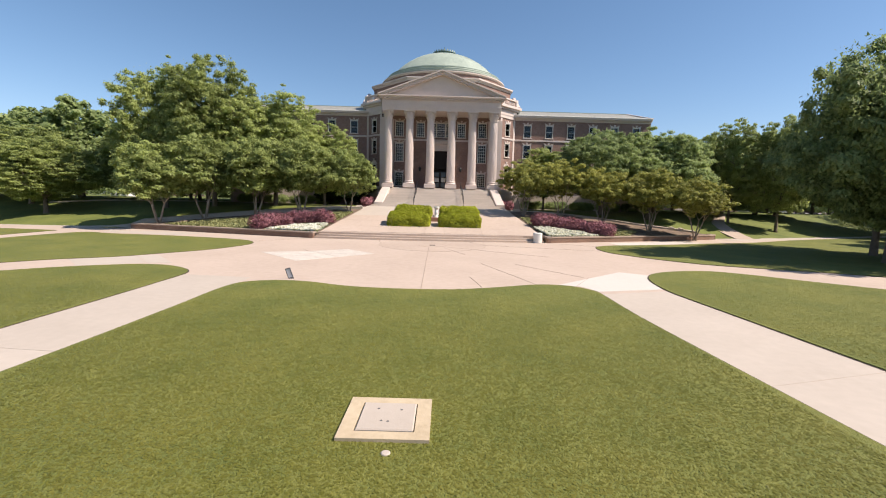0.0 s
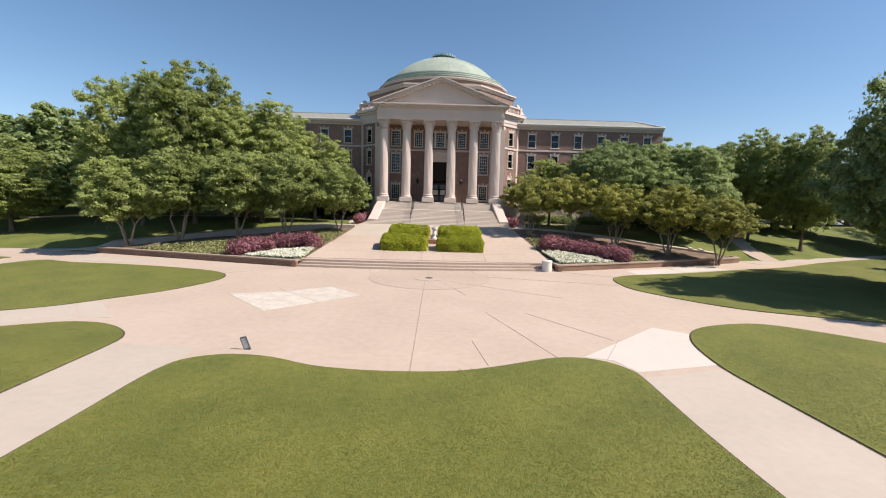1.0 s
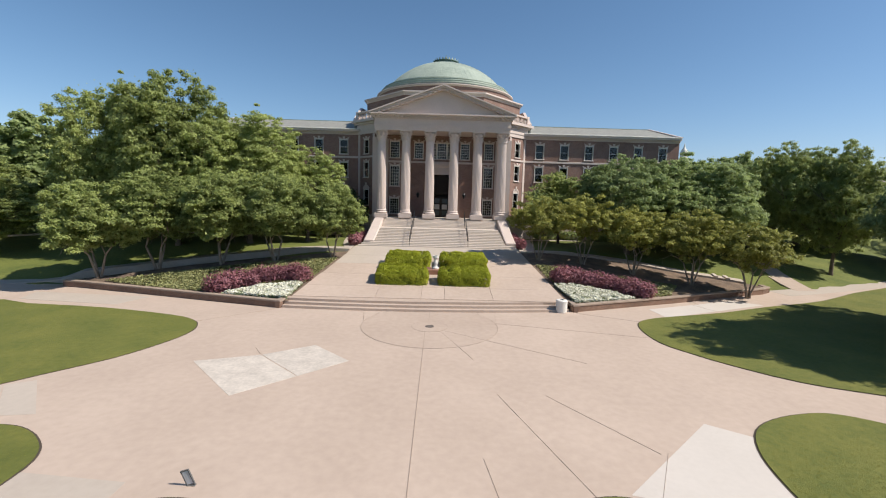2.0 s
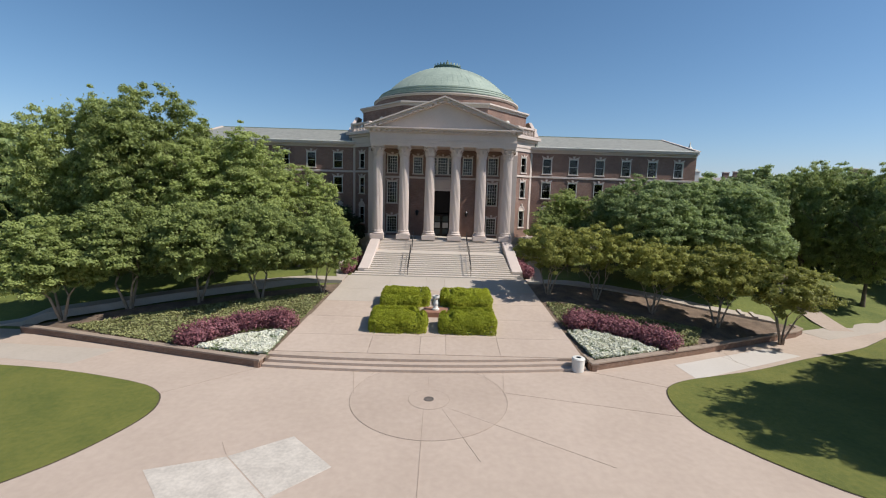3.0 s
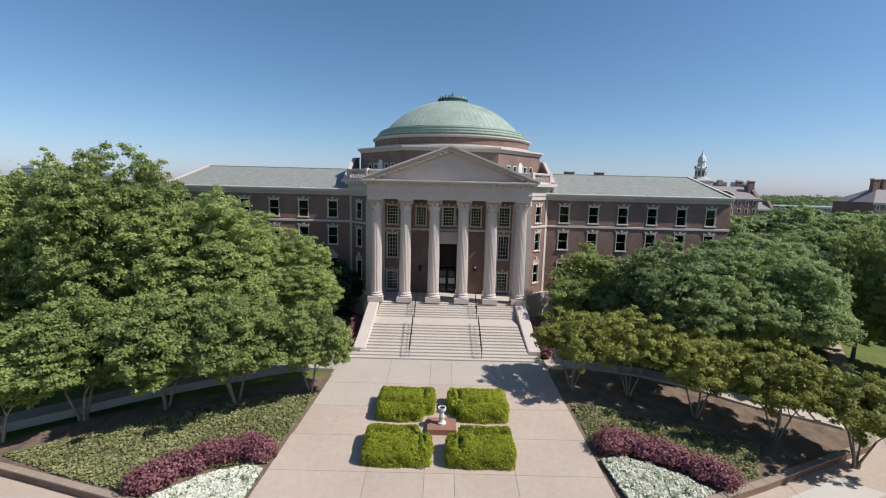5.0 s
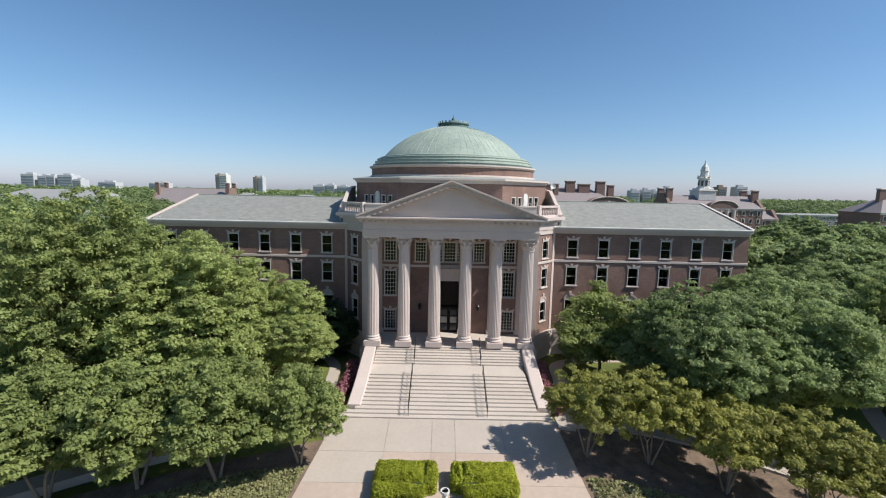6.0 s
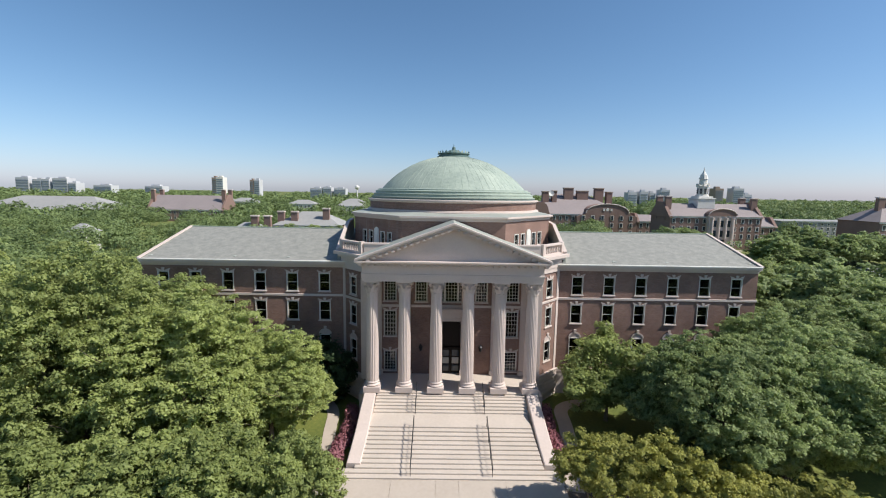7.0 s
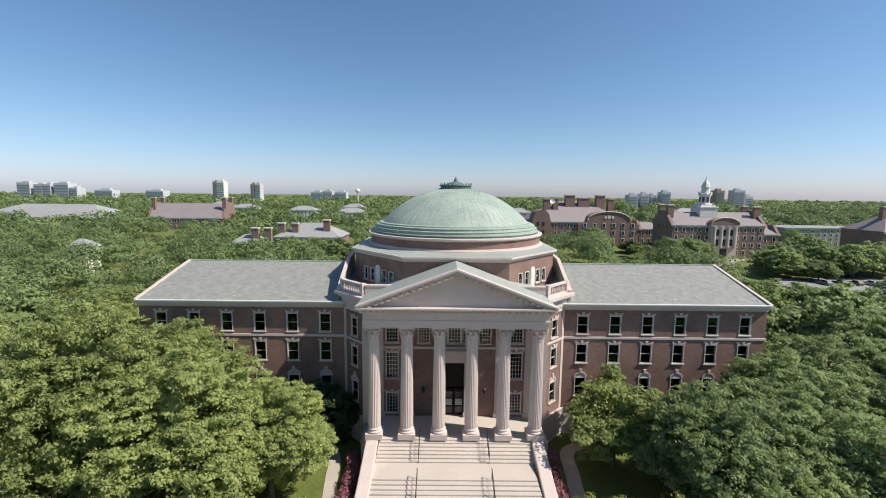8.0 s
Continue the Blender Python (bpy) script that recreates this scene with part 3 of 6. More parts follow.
def cached(key, make):
    if key not in CACHE:
        CACHE[key] = make()
    return CACHE[key]


def frame_shape(w, h, t, y0, y1):
    """A rectangular frame: opening w by h from the sill, members t wide outward."""
    s = Shape()
    s.box(-w / 2 - t, -w / 2, y0, y1, 0, h)
    s.box(w / 2, w / 2 + t, y0, y1, 0, h)
    s.box(-w / 2 - t, w / 2 + t, y0, y1, h, h + t)
    return s


def window(m, x, z, w, h, style):
    """A sash window in an opening of a wall whose frame is m."""
    key = (style, round(w, 2), round(h, 2))
    at = m @ Matrix.Translation((x, 0, z))
    t = 0.07
    ob = part("window", cached(key + ("casing",), lambda: frame_shape(w, h, t, -0.05, 0.14).mesh("casing", M_WHITE)), M_WHITE, hall, at=at)

    def sashes():
        s = Shape()
        f = 0.042
        for xa, xb, za, zb in ((-w / 2, w / 2, 0, f), (-w / 2, w / 2, h - f, h), (-w / 2, -w / 2 + f, f, h - f), (w / 2 - f, w / 2, f, h - f), (-w / 2 + f, w / 2 - f, h / 2 - f / 2, h / 2 + f / 2)):
            s.box(xa, xb, 0.07, 0.14, za, zb)
        if style == "lights":
            for k in range(1, 4):
                s.box(-w / 2 + w * k / 4 - 0.018, -w / 2 + w * k / 4 + 0.018, 0.08, 0.13, f, h - f)
            for k in (1, 2, 4, 5):
                s.box(-w / 2 + f, w / 2 - f, 0.08, 0.13, h * k / 6 - 0.018, h * k / 6 + 0.018)
        return s.mesh("sash", M_WHITE)

    part("sash", cached(key + ("sash",), sashes), M_WHITE, ob)
    g = part("pane", cached(key + ("pane",), lambda: Shape().box(-w / 2 + 0.02, w / 2 - 0.02, 0.10, 0.108, 0.02, h - 0.02).mesh("pane", M_GLASS)), M_GLASS, ob)
    g.visible_shadow = False
    part("sill", cached(key + ("sill",), lambda: Shape().slab(-w / 2 - 0.16, w / 2 + 0.16, -0.13, 0.3, -0.12, 0.0, 0.02).mesh("sill", M_LIME)), M_LIME, ob)
    if style in ("eared", "lights"):
        def head():
            s = Shape()
            a = w / 2 + t
            s.box(-a - 0.04, a + 0.04, -0.06, 0.0, h + t, h + t + 0.06)
            s.extrude_y([(-0.09, h + t + 0.06), (0.09, h + t + 0.06), (0.15, h + t + 0.36), (-0.15, h + t + 0.36)], -0.10, 0.0)
            for q in (-1, 1):
                p = [(q * a, h + t + 0.06), (q * (a + 0.17), h + t + 0.32), (q * (a - 0.10), h + t + 0.22), (q * 0.2, h + t + 0.10), (q * 0.2, h + t + 0.06)]
                s.extrude_y(p if q > 0 else p[::-1], -0.07, 0.0)
            return s.mesh("lintel", M_LIME)
        part("lintel", cached(key + ("head",), head), M_LIME, ob, "eared stone lintel with a keystone")
    if style == "arched":
        def head():
            s = Shape()
            n, r = 14, w / 2
            arc = [(r * math.cos(math.pi * k / n), h + t + r * 0.9 * math.sin(math.pi * k / n)) for k in range(n + 1)]
            s.extrude_y(arc, -0.02, 0.0)
            o = [((r + 0.16) * math.cos(math.pi * k / n), h + t + (r + 0.16) * 0.9 * math.sin(math.pi * k / n)) for k in range(n + 1)]
            s.extrude_y(o + arc[::-1], -0.08, 0.0)
            s.extrude_y([(-0.08, h + t + r * 0.9), (0.08, h + t + r * 0.9), (0.15, h + t + r * 0.9 + 0.42), (-0.15, h + t + r * 0.9 + 0.42)], -0.13, 0.0)
            return s.mesh("arch", M_LIME)
        part("arch", cached(key + ("arch",), head), M_LIME, ob, "blind limestone arch with a keystone")
    return ob


# wings
WY, WD = 35.0, 19.0
for side in (-1, 1):
    xa, xb = (11.3, 32.3) if side > 0 else (-32.3, -11.3)
    holes, wins = [], []
    for i in range(6):
        c = 13.3 + 3.36 * i
        s = (c - 11.3) if side > 0 else (32.3 - c)
        for z, h, st in ((6.5, 1.95, "arched"), (10.1, 1.95, "eared"), (13.2, 1.85, "eared")):
            holes.append((s - 0.53, s + 0.53, z, z + h))
            wins.append((s, z, 1.06, h, st))
        holes.append((s - 0.5, s + 0.5, 3.1, 4.2))
        wins.append((s, 3.1, 1.0, 1.1, "plain"))
    m = wall("wall", xa, WY, xb, WY, 1.6, 15.95, holes)
    for q in wins:
        window(m, *q)
    xe = 32.3 * side
    ends = [(c - 0.55, c + 0.55, z, z + 1.9) for c in (4, 9.5, 15) for z in (6.5, 10.1, 13.2)]
    m = wall("wall", *((xe, WY + 0.5, xe, WY + WD - 0.5) if side > 0 else (xe, WY + WD - 0.5, xe, WY + 0.5)), 1.6, 15.95, ends)
    for a, b, z, _ in ends:
        window(m, (a + b) / 2, z, 1.1, 1.9, "eared")
    wall("wall", xb, WY + WD, xa, WY + WD, 1.6, 15.95)
    # added sheets behind the windows; the room shade is in their colour
    part("partition", Shape().box(xa + 0.3, xb - 0.3, WY + 4.5, WY + 4.7, 1.6, 15.9), M_ROOMSHADE, hall)
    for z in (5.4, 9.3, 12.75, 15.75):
        part("floor_slab", Shape().box(xa + 0.1, xb - 0.55, WY + 0.55, WY + 4.4, z - 0.2, z), M_ROOMSHADE, hall)
    # stone bands and cornice
    b = Shape()
    b.slab(xa, xb + 0.07 * side if side > 0 else xb, WY - 0.09, WY, 12.66, 12.9, 0.03)
    part("belt_course", b, M_LIME, hall, "pale limestone belt course")
    part("water_table", Shape().slab(xa, xb, WY - 0.14, WY, 4.75, 5.15, 0.05), M_LIME, hall)
    part("base_course", Shape().box(xa, xb, WY - 0.10, WY, 1.5, 4.75), M_LIME, hall, "pale limestone basement wall")
    x0, x1 = (xa, xb) if side > 0 else (xa, xb)
    o0, o1 = (0.0, 1.0) if side > 0 else (1.0, 0.0)
    c = Shape()
    for e, za, zb in ((0.10, 15.75, 15.98), (0.30, 15.98, 16.14), (0.55, 16.14, 16.40)):
        c.slab(x0 - e * o1, x1 + e * o0, WY - e, WY + WD + e, za, zb, 0.02)
    part("cornice", c, M_LIME, hall, "pale limestone cornice")
    gut = Shape().slab(x0 - 0.62 * o1, x1 + 0.62 * o0, WY - 0.62, WY - 0.42, 16.402, 16.52, 0.03)
    part("gutter", gut, M_WHITE, hall, "pale metal gutter")
    # slate roof
    yr, zr = 44.6, 18.95
    xr0, xr1 = x0 - 0.5 * o1, x1 + 0.5 * o0
    r = Shape()
    r.extrude_x([(WY - 0.45, 16.41), (2 * yr - WY + 0.45, 16.41), (yr + 0.1, zr), (yr - 0.1, zr)], xr0, xr1)
    roof = part("roof", r, M_SLATE, hall, "grey slate roof")
    xs = xr1 if side > 0 else xr0
    part("verge", Shape().extrude_x([(WY - 0.5, 16.45), (yr, zr + 0.02), (yr, zr + 0.14), (WY - 0.5, 16.57)], xs - 0.16, xs + 0.16), M_LIME, roof, "pale stone verge coping")
    part("ridge", Shape().box(xr0, xr1, yr - 0.16, yr + 0.16, zr, zr + 0.09), M_COPPER, roof, "pale green copper ridge")
    for xg in (0.28, 0.55, 0.97):
        xv = xa + (xb - xa) * (xg if side > 0 else 1 - xg)
        part("roof_vent", Shape().slab(xv - 0.18, xv + 0.18, WY + 0.4, WY + 0.8, 16.5, 16.72, 0.05), M_LEAD, roof)
    if side > 0:
        bay = Shape().lathe([(0.3, 12.9), (1.1, 13.1), (1.1, 13.4), (0.95, 13.5), (0.95, 14.6), (1.15, 14.7), (1.15, 14.95), (0.4, 15.3), (0.01, 15.4)], 16, xb + 0.1, WY + 4.4)
        part("balcony_hood", bay, M_WHITE, hall, "rounded white hood on the end wall")

# canted corners of the middle block
for side in (-1, 1):
    a, b = ((8.75, 32.45), (11.3, 35.0)) if side > 0 else ((-11.3, 35.0), (-8.75, 32.45))
    L = math.hypot(b[0] - a[0], b[1] - a[1])
    c = L / 2
    hs = [(c - 0.5, c + 0.5, 6.4, 8.45), (c - 0.5, c + 0.5, 10.1, 12.05), (c - 0.5, c + 0.5, 13.2, 15.0)]
    m = wall("wall", *a, *b, 1.6, 15.75, hs)
    for h, st in zip(hs, ("arched", "eared", "eared")):
        window(m, c, h[2], 1.0, h[3] - h[2], st)
    part("belt_course", Shape().slab(-0.03, L + 0.03, -0.1, 0, 12.66, 12.9, 0.03), M_LIME, hall, at=m)
    part("base_course", Shape().box(-0.04, L + 0.04, -0.12, 0, 1.5, 5.15), M_LIME, hall, "rusticated limestone base", at=m)
    for k in range(7):
        part("base_stone", Shape().slab(-0.1 + 0.04 * (k % 2), L + 0.06, -0.24 + 0.03 * (k % 2), -0.125, 2.0 + 0.46 * k, 2.40 + 0.46 * k, 0.03), M_LIME, hall, at=m)
    for k in range(2):
        part("quoin", Shape().box(k * (L - 0.36) - 0.02, k * (L - 0.36) + 0.38, -0.06, 0, 5.2, 15.7), M_LIME if side > 0 else M_LIME, hall, at=m)
    for o, za, zb in ((0.12, 15.75, 16.2), (0.18, 16.2, 16.95), (0.4, 16.95, 17.22), (0.72, 17.22, 17.55)):
        part("entablature_course", Shape().slab(-o, L + o, -o, 1.5, za, zb, 0.02), M_LIME, hall, at=m)
    part("partition", Shape().box(0.1, L - 0.1, 1.6, 1.75, 1.6, 15.7), M_ROOMSHADE, hall, at=m)
    # return wall beside the porch
    xr = 8.75 * side
    part("wall", Shape().box(min(xr, xr - 0.5 * side), max(xr, xr - 0.5 * side), 32.5, 33.1, 1.6, 15.2), M_BRICK, hall)
    part("pilaster", Shape().slab(xr - 0.45 - 0.25 * side, xr + 0.45 - 0.25 * side, 31.9, 32.45, 4.92, 15.18, 0.03), M_LIME, hall)
    # balcony above
    dk = Shape().prism([(5.2, 33.0), (8.9, 32.7), (11.6, 35.4), (11.6, 43), (5.2, 43)] if side > 0 else [(-5.2, 43), (-11.6, 43), (-11.6, 35.4), (-8.9, 32.7), (-5.2, 33.0)], 16.2, 17.56)
    part("balcony_deck", dk, M_SLATE, hall)
    pa = Shape().slab(*sorted((5.2 * side, 8.7 * side)), 32.5, 32.75, 17.3, 18.5, 0.03)
    pa.slab(*sorted((5.2 * side, 8.7 * side)), 32.44, 32.81, 18.5, 18.68, 0.04)
    part("parapet", pa, M_LIME, hall, "solid limestone parapet")
    p0 = Vector((8.95 * side, 32.75))
    bl = part("balustrade", Shape().slab(0, 3.5, -0.16, 0.16, 17.5, 17.72, 0.02), M_LIME, hall, "limestone balustrade",
              at=pose(p0.x, p0.y, 0, 0, 0, 45 if side > 0 else 135))
    part("top_rail", Shape().slab(-0.1, 3.6, -0.2, 0.2, 18.5, 18.7, 0.03), M_LIME, bl)
    for k in range(9):
        part("baluster", cached("baluster", lambda: Shape().lathe([(0.09, 17.72), (0.09, 17.78), (0.05, 17.84), (0.105, 18.04), (0.06, 18.28), (0.05, 18.38), (0.09, 18.44), (0.09, 18.5)], 10).mesh("baluster", M_LIME, True)),
             M_LIME, bl, at=pose(0.48 + k * 0.32, 0, 0))
    for k in (0, 3.5):
        part("pier", Shape().slab(k - 0.22, k + 0.22, -0.22, 0.22, 17.5, 18.76, 0.03), M_LIME, bl)
    fl = part("flank_wall", Shape().extrude_x([(35.2, 16.2), (43.0, 16.2), (43.0, 20.3), (40.3, 20.1), (35.2, 17.7)], *sorted((11.72 * side, 11.98 * side))), M_LEAD, hall, "sloping metal-clad flank wall")
    part("coping", Shape().extrude_x([(35.0, 17.6), (40.3, 20.1), (43.0, 20.3), (43.0, 20.44), (40.2, 20.25), (35.0, 17.76)], *sorted((11.66 * side, 12.04 * side))), M_LIME, fl, "thin pale sloping coping")

# porch
part("porch_floor", Shape().slab(-8.3, 8.3, 28.87, 34.6, 4.6, 5.02, 0.02), M_STEP, hall, "pale stone porch floor")
part("porch_base", Shape().box(-8.7, 8.7, 29.2, 34.6, 1.6, 4.6), M_LIME, hall)
bh, bw = [], []
for c in (-6.2, 6.2):
    for z, h in ((5.4, 2.0), (9.05, 2.6), (12.75, 2.05)):
        bh.append((8.7 + c - 0.58, 8.7 + c + 0.58, z, z + h))
        bw.append((8.7 + c, z, 1.16, h, "lights"))
for c in (-3.05, 3.05):
    bh.append((8.7 + c - 0.55, 8.7 + c + 0.55, 12.7, 14.7))
    bw.append((8.7 + c, 12.7, 1.1, 2.0, "lights"))
for c, w in ((-1.05, 0.6), (0, 1.2), (1.05, 0.6)):
    bh.append((8.7 + c - w / 2, 8.7 + c + w / 2, 12.7, 14.7))
    bw.append((8.7 + c, 12.7, w, 2.0, "lights"))
bh.append((8.7 - 1.02, 8.7 + 1.02, 4.92, 10.65))
m = wall("wall", -8.7, 33.2, 8.7, 33.2, 4.6, 15.7, bh)
for q in bw:
    window(m, *q)
part("belt_course", Shape().slab(0.3, 17.1, -0.1, 0, 12.1, 12.35, 0.03), M_LIME, hall, at=m)
part("partition", Shape().box(-8.5, 8.5, 38.5, 38.7, 1.6, 16), M_ROOMSHADE, hall)
door = part("entrance", frame_shape(2.04, 5.75, 0.32, -0.14, 0.1), M_LIME, hall, "tall limestone doorway with a bracketed hood", at=m @ Matrix.Translation((8.7, 0, 4.92)))
part("hood", Shape().slab(-1.75, 1.75, -0.65, 0, 6.9, 7.15, 0.03).slab(-1.55, 1.55, -0.45, 0, 6.7, 6.9, 0.02).box(-1.36, 1.36, -0.12, 0, 6.08, 6.7), M_LIME, door)
for q in (-1, 1):
    part("bracket", Shape().extrude_x([(-0.5, 6.7), (0, 6.7), (0, 5.65), (-0.14, 5.75), (-0.2, 6.25)][::-1], q * 1.52 - 0.13, q * 1.52 + 0.13), M_LIME, door)
for q in (-1, 1):
    lf = part("door_leaf", Shape().box(min(0.02 * q, 1.0 * q), max(0.02 * q, 1.0 * q), 0.28, 0.36, 0.0, 2.9), M_DOOR, door, "dark glazed door leaf")
    for zz in (0.35, 1.15, 1.95):
        part("panel", Shape().slab(min(0.16 * q, 0.86 * q), max(0.16 * q, 0.86 * q), 0.25, 0.30, zz, zz + 0.66, 0.02), M_BLIND if zz < 1.8 and zz > 1 else M_PANE, lf)
    part("door_handle", Shape().tube([(0.1 * q, 0.2, 0.95), (0.1 * q, 0.2, 1.25)], 0.02, 6), M_IRON, lf)
part("transom_light", Shape().box(-1.02, 1.02, 0.28, 0.34, 3.05, 5.74), M_DOOR, door, "dark latticed transom light")
for k in range(4):
    part("glazing_bar", Shape().box(-0.95 + k * 0.63, -0.91 + k * 0.63, 0.24, 0.28, 3.05, 5.74), M_DOOR, door)
for q in (-1, 1):
    lamp = part("wall_lantern", Shape().lathe([(0.02, -0.35), (0.12, -0.25), (0.2, 0.1), (0.22, 0.15), (0.1, 0.3), (0.03, 0.42)], 8), M_IRON, hall, "dark iron wall lantern", at=pose(3.05 * q, 32.85, 7.9))
    part("bracket", Shape().tube([(0, 0.35, -0.1), (0, 0.1, -0.35), (0, 0, -0.3)], 0.03, 6), M_IRON, lamp)
for x in (-7.5, -4.55, -1.5, 1.5, 4.55, 7.5):
    part("pilaster", Shape().slab(x - 0.45, x + 0.45, 32.95, 33.2, 4.92, 15.18, 0.03).slab(x - 0.55, x + 0.55, 32.85, 33.2, 4.92, 5.5, 0.03), M_LIME, hall, "flat limestone pilaster")

# columns
def column_meshes():
    base = Shape().slab(-0.78, 0.78, -0.78, 0.78, 0.0, 0.52, 0.03)
    torus = [(0.60, 0.52)] + [(0.66 + 0.10 * math.sin(math.pi * k / 6), 0.52 + 0.2 * k / 6) for k in range(7)] + [(0.64, 0.74), (0.62, 0.80)] + \
            [(0.62 + 0.06 * math.sin(math.pi * k / 6), 0.80 + 0.14 * k / 6) for k in range(7)] + [(0.61, 0.98)]
    base.lathe(torus, 32)
    z = [0.98, 1.1] + [1.1 + 7.9 * k / 8 for k in range(1, 9)] + [9.08]
    prof = []
    for q in z:
        u = (q - 0.98) / 8.1
        prof.append((0.60 - 0.10 * u ** 1.7, q))
    shaft = Shape().lathe(prof, 96, wave=lambda k, j: 0.925 if k % 4 == 2 else 0.955 if k % 4 in (1, 3) else 1.0)
    cap = Shape().lathe([(0.50, 9.08), (0.56, 9.1), (0.56, 9.16), (0.50, 9.18), (0.50, 9.7), (0.56, 10.0), (0.66, 10.2), (0.6, 10.22)], 24)
    leaves = []
    for zb, zt, r0, r1 in ((9.18, 9.62, 0.53, 0.74), (9.3, 9.98, 0.54, 0.82)):
        vs = []
        for u, r, w in ((0.0, r0, 0.17), (0.5, r0 + 0.05, 0.18), (0.85, r1 - 0.06, 0.15), (1.0, r1, 0.09), (0.9, r1 + 0.05, 0.05)):
            h = zb + (zt - zb) * u
            vs += [(r, -w, h), (r + 0.05, 0, h), (r, w, h)]
        leaves.append(Shape().add(vs, [(3 * i + j, 3 * i + j + 1, 3 * i + j + 4, 3 * i + j + 3) for i in range(4) for j in range(2)]).mesh("acanthus_leaf", M_LIME))
    for k in range(4):
        a = math.pi / 4 + k * math.pi / 2
        d = Vector((math.cos(a), math.sin(a), 0))
        pts = [d * 0.56 + Vector((0, 0, 9.75)), d * 0.74 + Vector((0, 0, 10.0)), d * 0.93 + Vector((0, 0, 10.1)), d * 0.97 + Vector((0, 0, 9.98)), d * 0.88 + Vector((0, 0, 9.94))]
        cap.tube(pts, [0.08, 0.09, 0.09, 0.08, 0.05], 6)
    ab = []
    for k in range(4):
        a = math.pi / 4 + k * math.pi / 2
        for da in (-0.09, 0.09):
            ab.append((1.02 * math.cos(a + da), 1.02 * math.sin(a + da)))
        ab.append((0.70 * math.cos(a + math.pi / 4), 0.70 * math.sin(a + math.pi / 4)))
    cap.prism(ab, 10.12, 10.26)
    return base.mesh("base", M_LIME), shaft.mesh("shaft", M_LIME), cap.mesh("capital", M_LIME), leaves


cb, cs, cc, cl = column_meshes()
for x in (-7.43, -4.43, -1.47, 1.51, 4.45, 7.43):
    col = part("column", cs, M_LIME, hall, "fluted limestone column with a leafy capital", at=pose(x, 29.4, 5.05) @ Matrix.Diagonal((1, 1, 1.034, 1)))
    part("base", cb, M_LIME, col)
    part("capital", cc, M_LIME, col)
    for k in range(16):
        part("acanthus_leaf", cl[k % 2], M_LIME, col, at=pose(0, 0, 0, 0, 0, 22.5 * k))

# entablature and pediment
for nm, o, za, zb in (("architrave", 0.0, 15.2, 15.5), ("architrave", 0.05, 15.5, 15.75), ("architrave", 0.1, 15.75, 15.9), ("frieze", 0.02, 15.9, 16.55), ("bed_mould", 0.14, 16.55, 16.68), ("corona", 0.45, 16.85, 16.98), ("cornice", 0.62, 16.98, 17.12)):
    part(nm, Shape().slab(-8.2 - o, 8.2 + o, 28.6 - o, 34.6, za + 0.45, zb + 0.45, 0.015), M_LIME, hall)
part("dentil_band", Shape().box(-8.3, 8.3, 28.52, 34.6, 17.12, 17.31), M_LIME, hall)
for k in range(30):
    part("modillion", cached("modillion", lambda: Shape().slab(-0.15, 0.15, -0.1, 0.24, -0.06, 0.16, 0.02).mesh("modillion", M_LIME)), M_LIME, hall, at=pose(-8.35 + 16.7 * k / 29, 28.3, 17.14))
AP, SP, EZ = 20.86, 8.75, 17.57
part("tympanum", Shape().extrude_y([(-8.1, EZ - 0.05), (8.1, EZ - 0.05), (0, 20.4)], 28.7, 30.2), M_LIME, hall, "plain stucco pediment field")
for q in (-1, 1):
    d = Vector((SP, AP - EZ)).normalized()
    nrm = Vector((-d.y, d.x))
    for o0, o1, yf in ((0.0, 0.16, 27.95), (-0.20, 0.0, 28.12), (-0.42, -0.20, 28.36)):
        pts = [Vector((-SP, EZ)) + nrm * o0, Vector((-SP, EZ)) + nrm * o1]
        t0 = (0 - pts[0].x) / d.x
        t1 = (0 - pts[1].x) / d.x
        poly = [pts[0], pts[0] + d * t0, pts[1] + d * t1, pts[1]]
        poly = [(-p.x * q, p.y) for p in poly]
        s = Shape().extrude_y(poly if q < 0 else poly[::-1], yf, 28.75)
        part("raking_cornice", s, M_LIME, hall)
    for k in range(15):
        u = 0.07 + 0.88 * k / 14
        part("modillion", CACHE["modillion"], M_LIME, hall, at=pose(q * SP * (1 - u), 28.16, EZ + (AP - EZ) * u - 0.40, 0, q * 19.4, 0))
    rp = [(q * SP, EZ), (0, AP), (0, AP + 0.17), (q * (SP + 0.05), EZ + 0.09)]
    part("portico_roof", Shape().extrude_y(rp if q < 0 else rp[::-1], 27.97, 37.0), M_LEAD, hall, "pale weathered metal portico roof")
part("attic", Shape().extrude_y([(-8.7, EZ - 0.1), (8.7, EZ - 0.1), (0, 20.75)], 30.3, 37), M_LIME, hall)

# octagon
OC = (0.3, 45.5)


def octagon(r):
    """Eight-sided outline with broad faces front and back; r from the middle to the front face."""
    k = r / 12.5
    return [(OC[0] - 0.2 + x * k, OC[1] + y * k) for x, y in ((11.45, 5.7), (5.35, 12.5), (-5.35, 12.5), (-11.45, 5.7), (-11.45, -5.7), (-5.35, -12.5), (5.35, -12.5), (11.45, -5.7))]


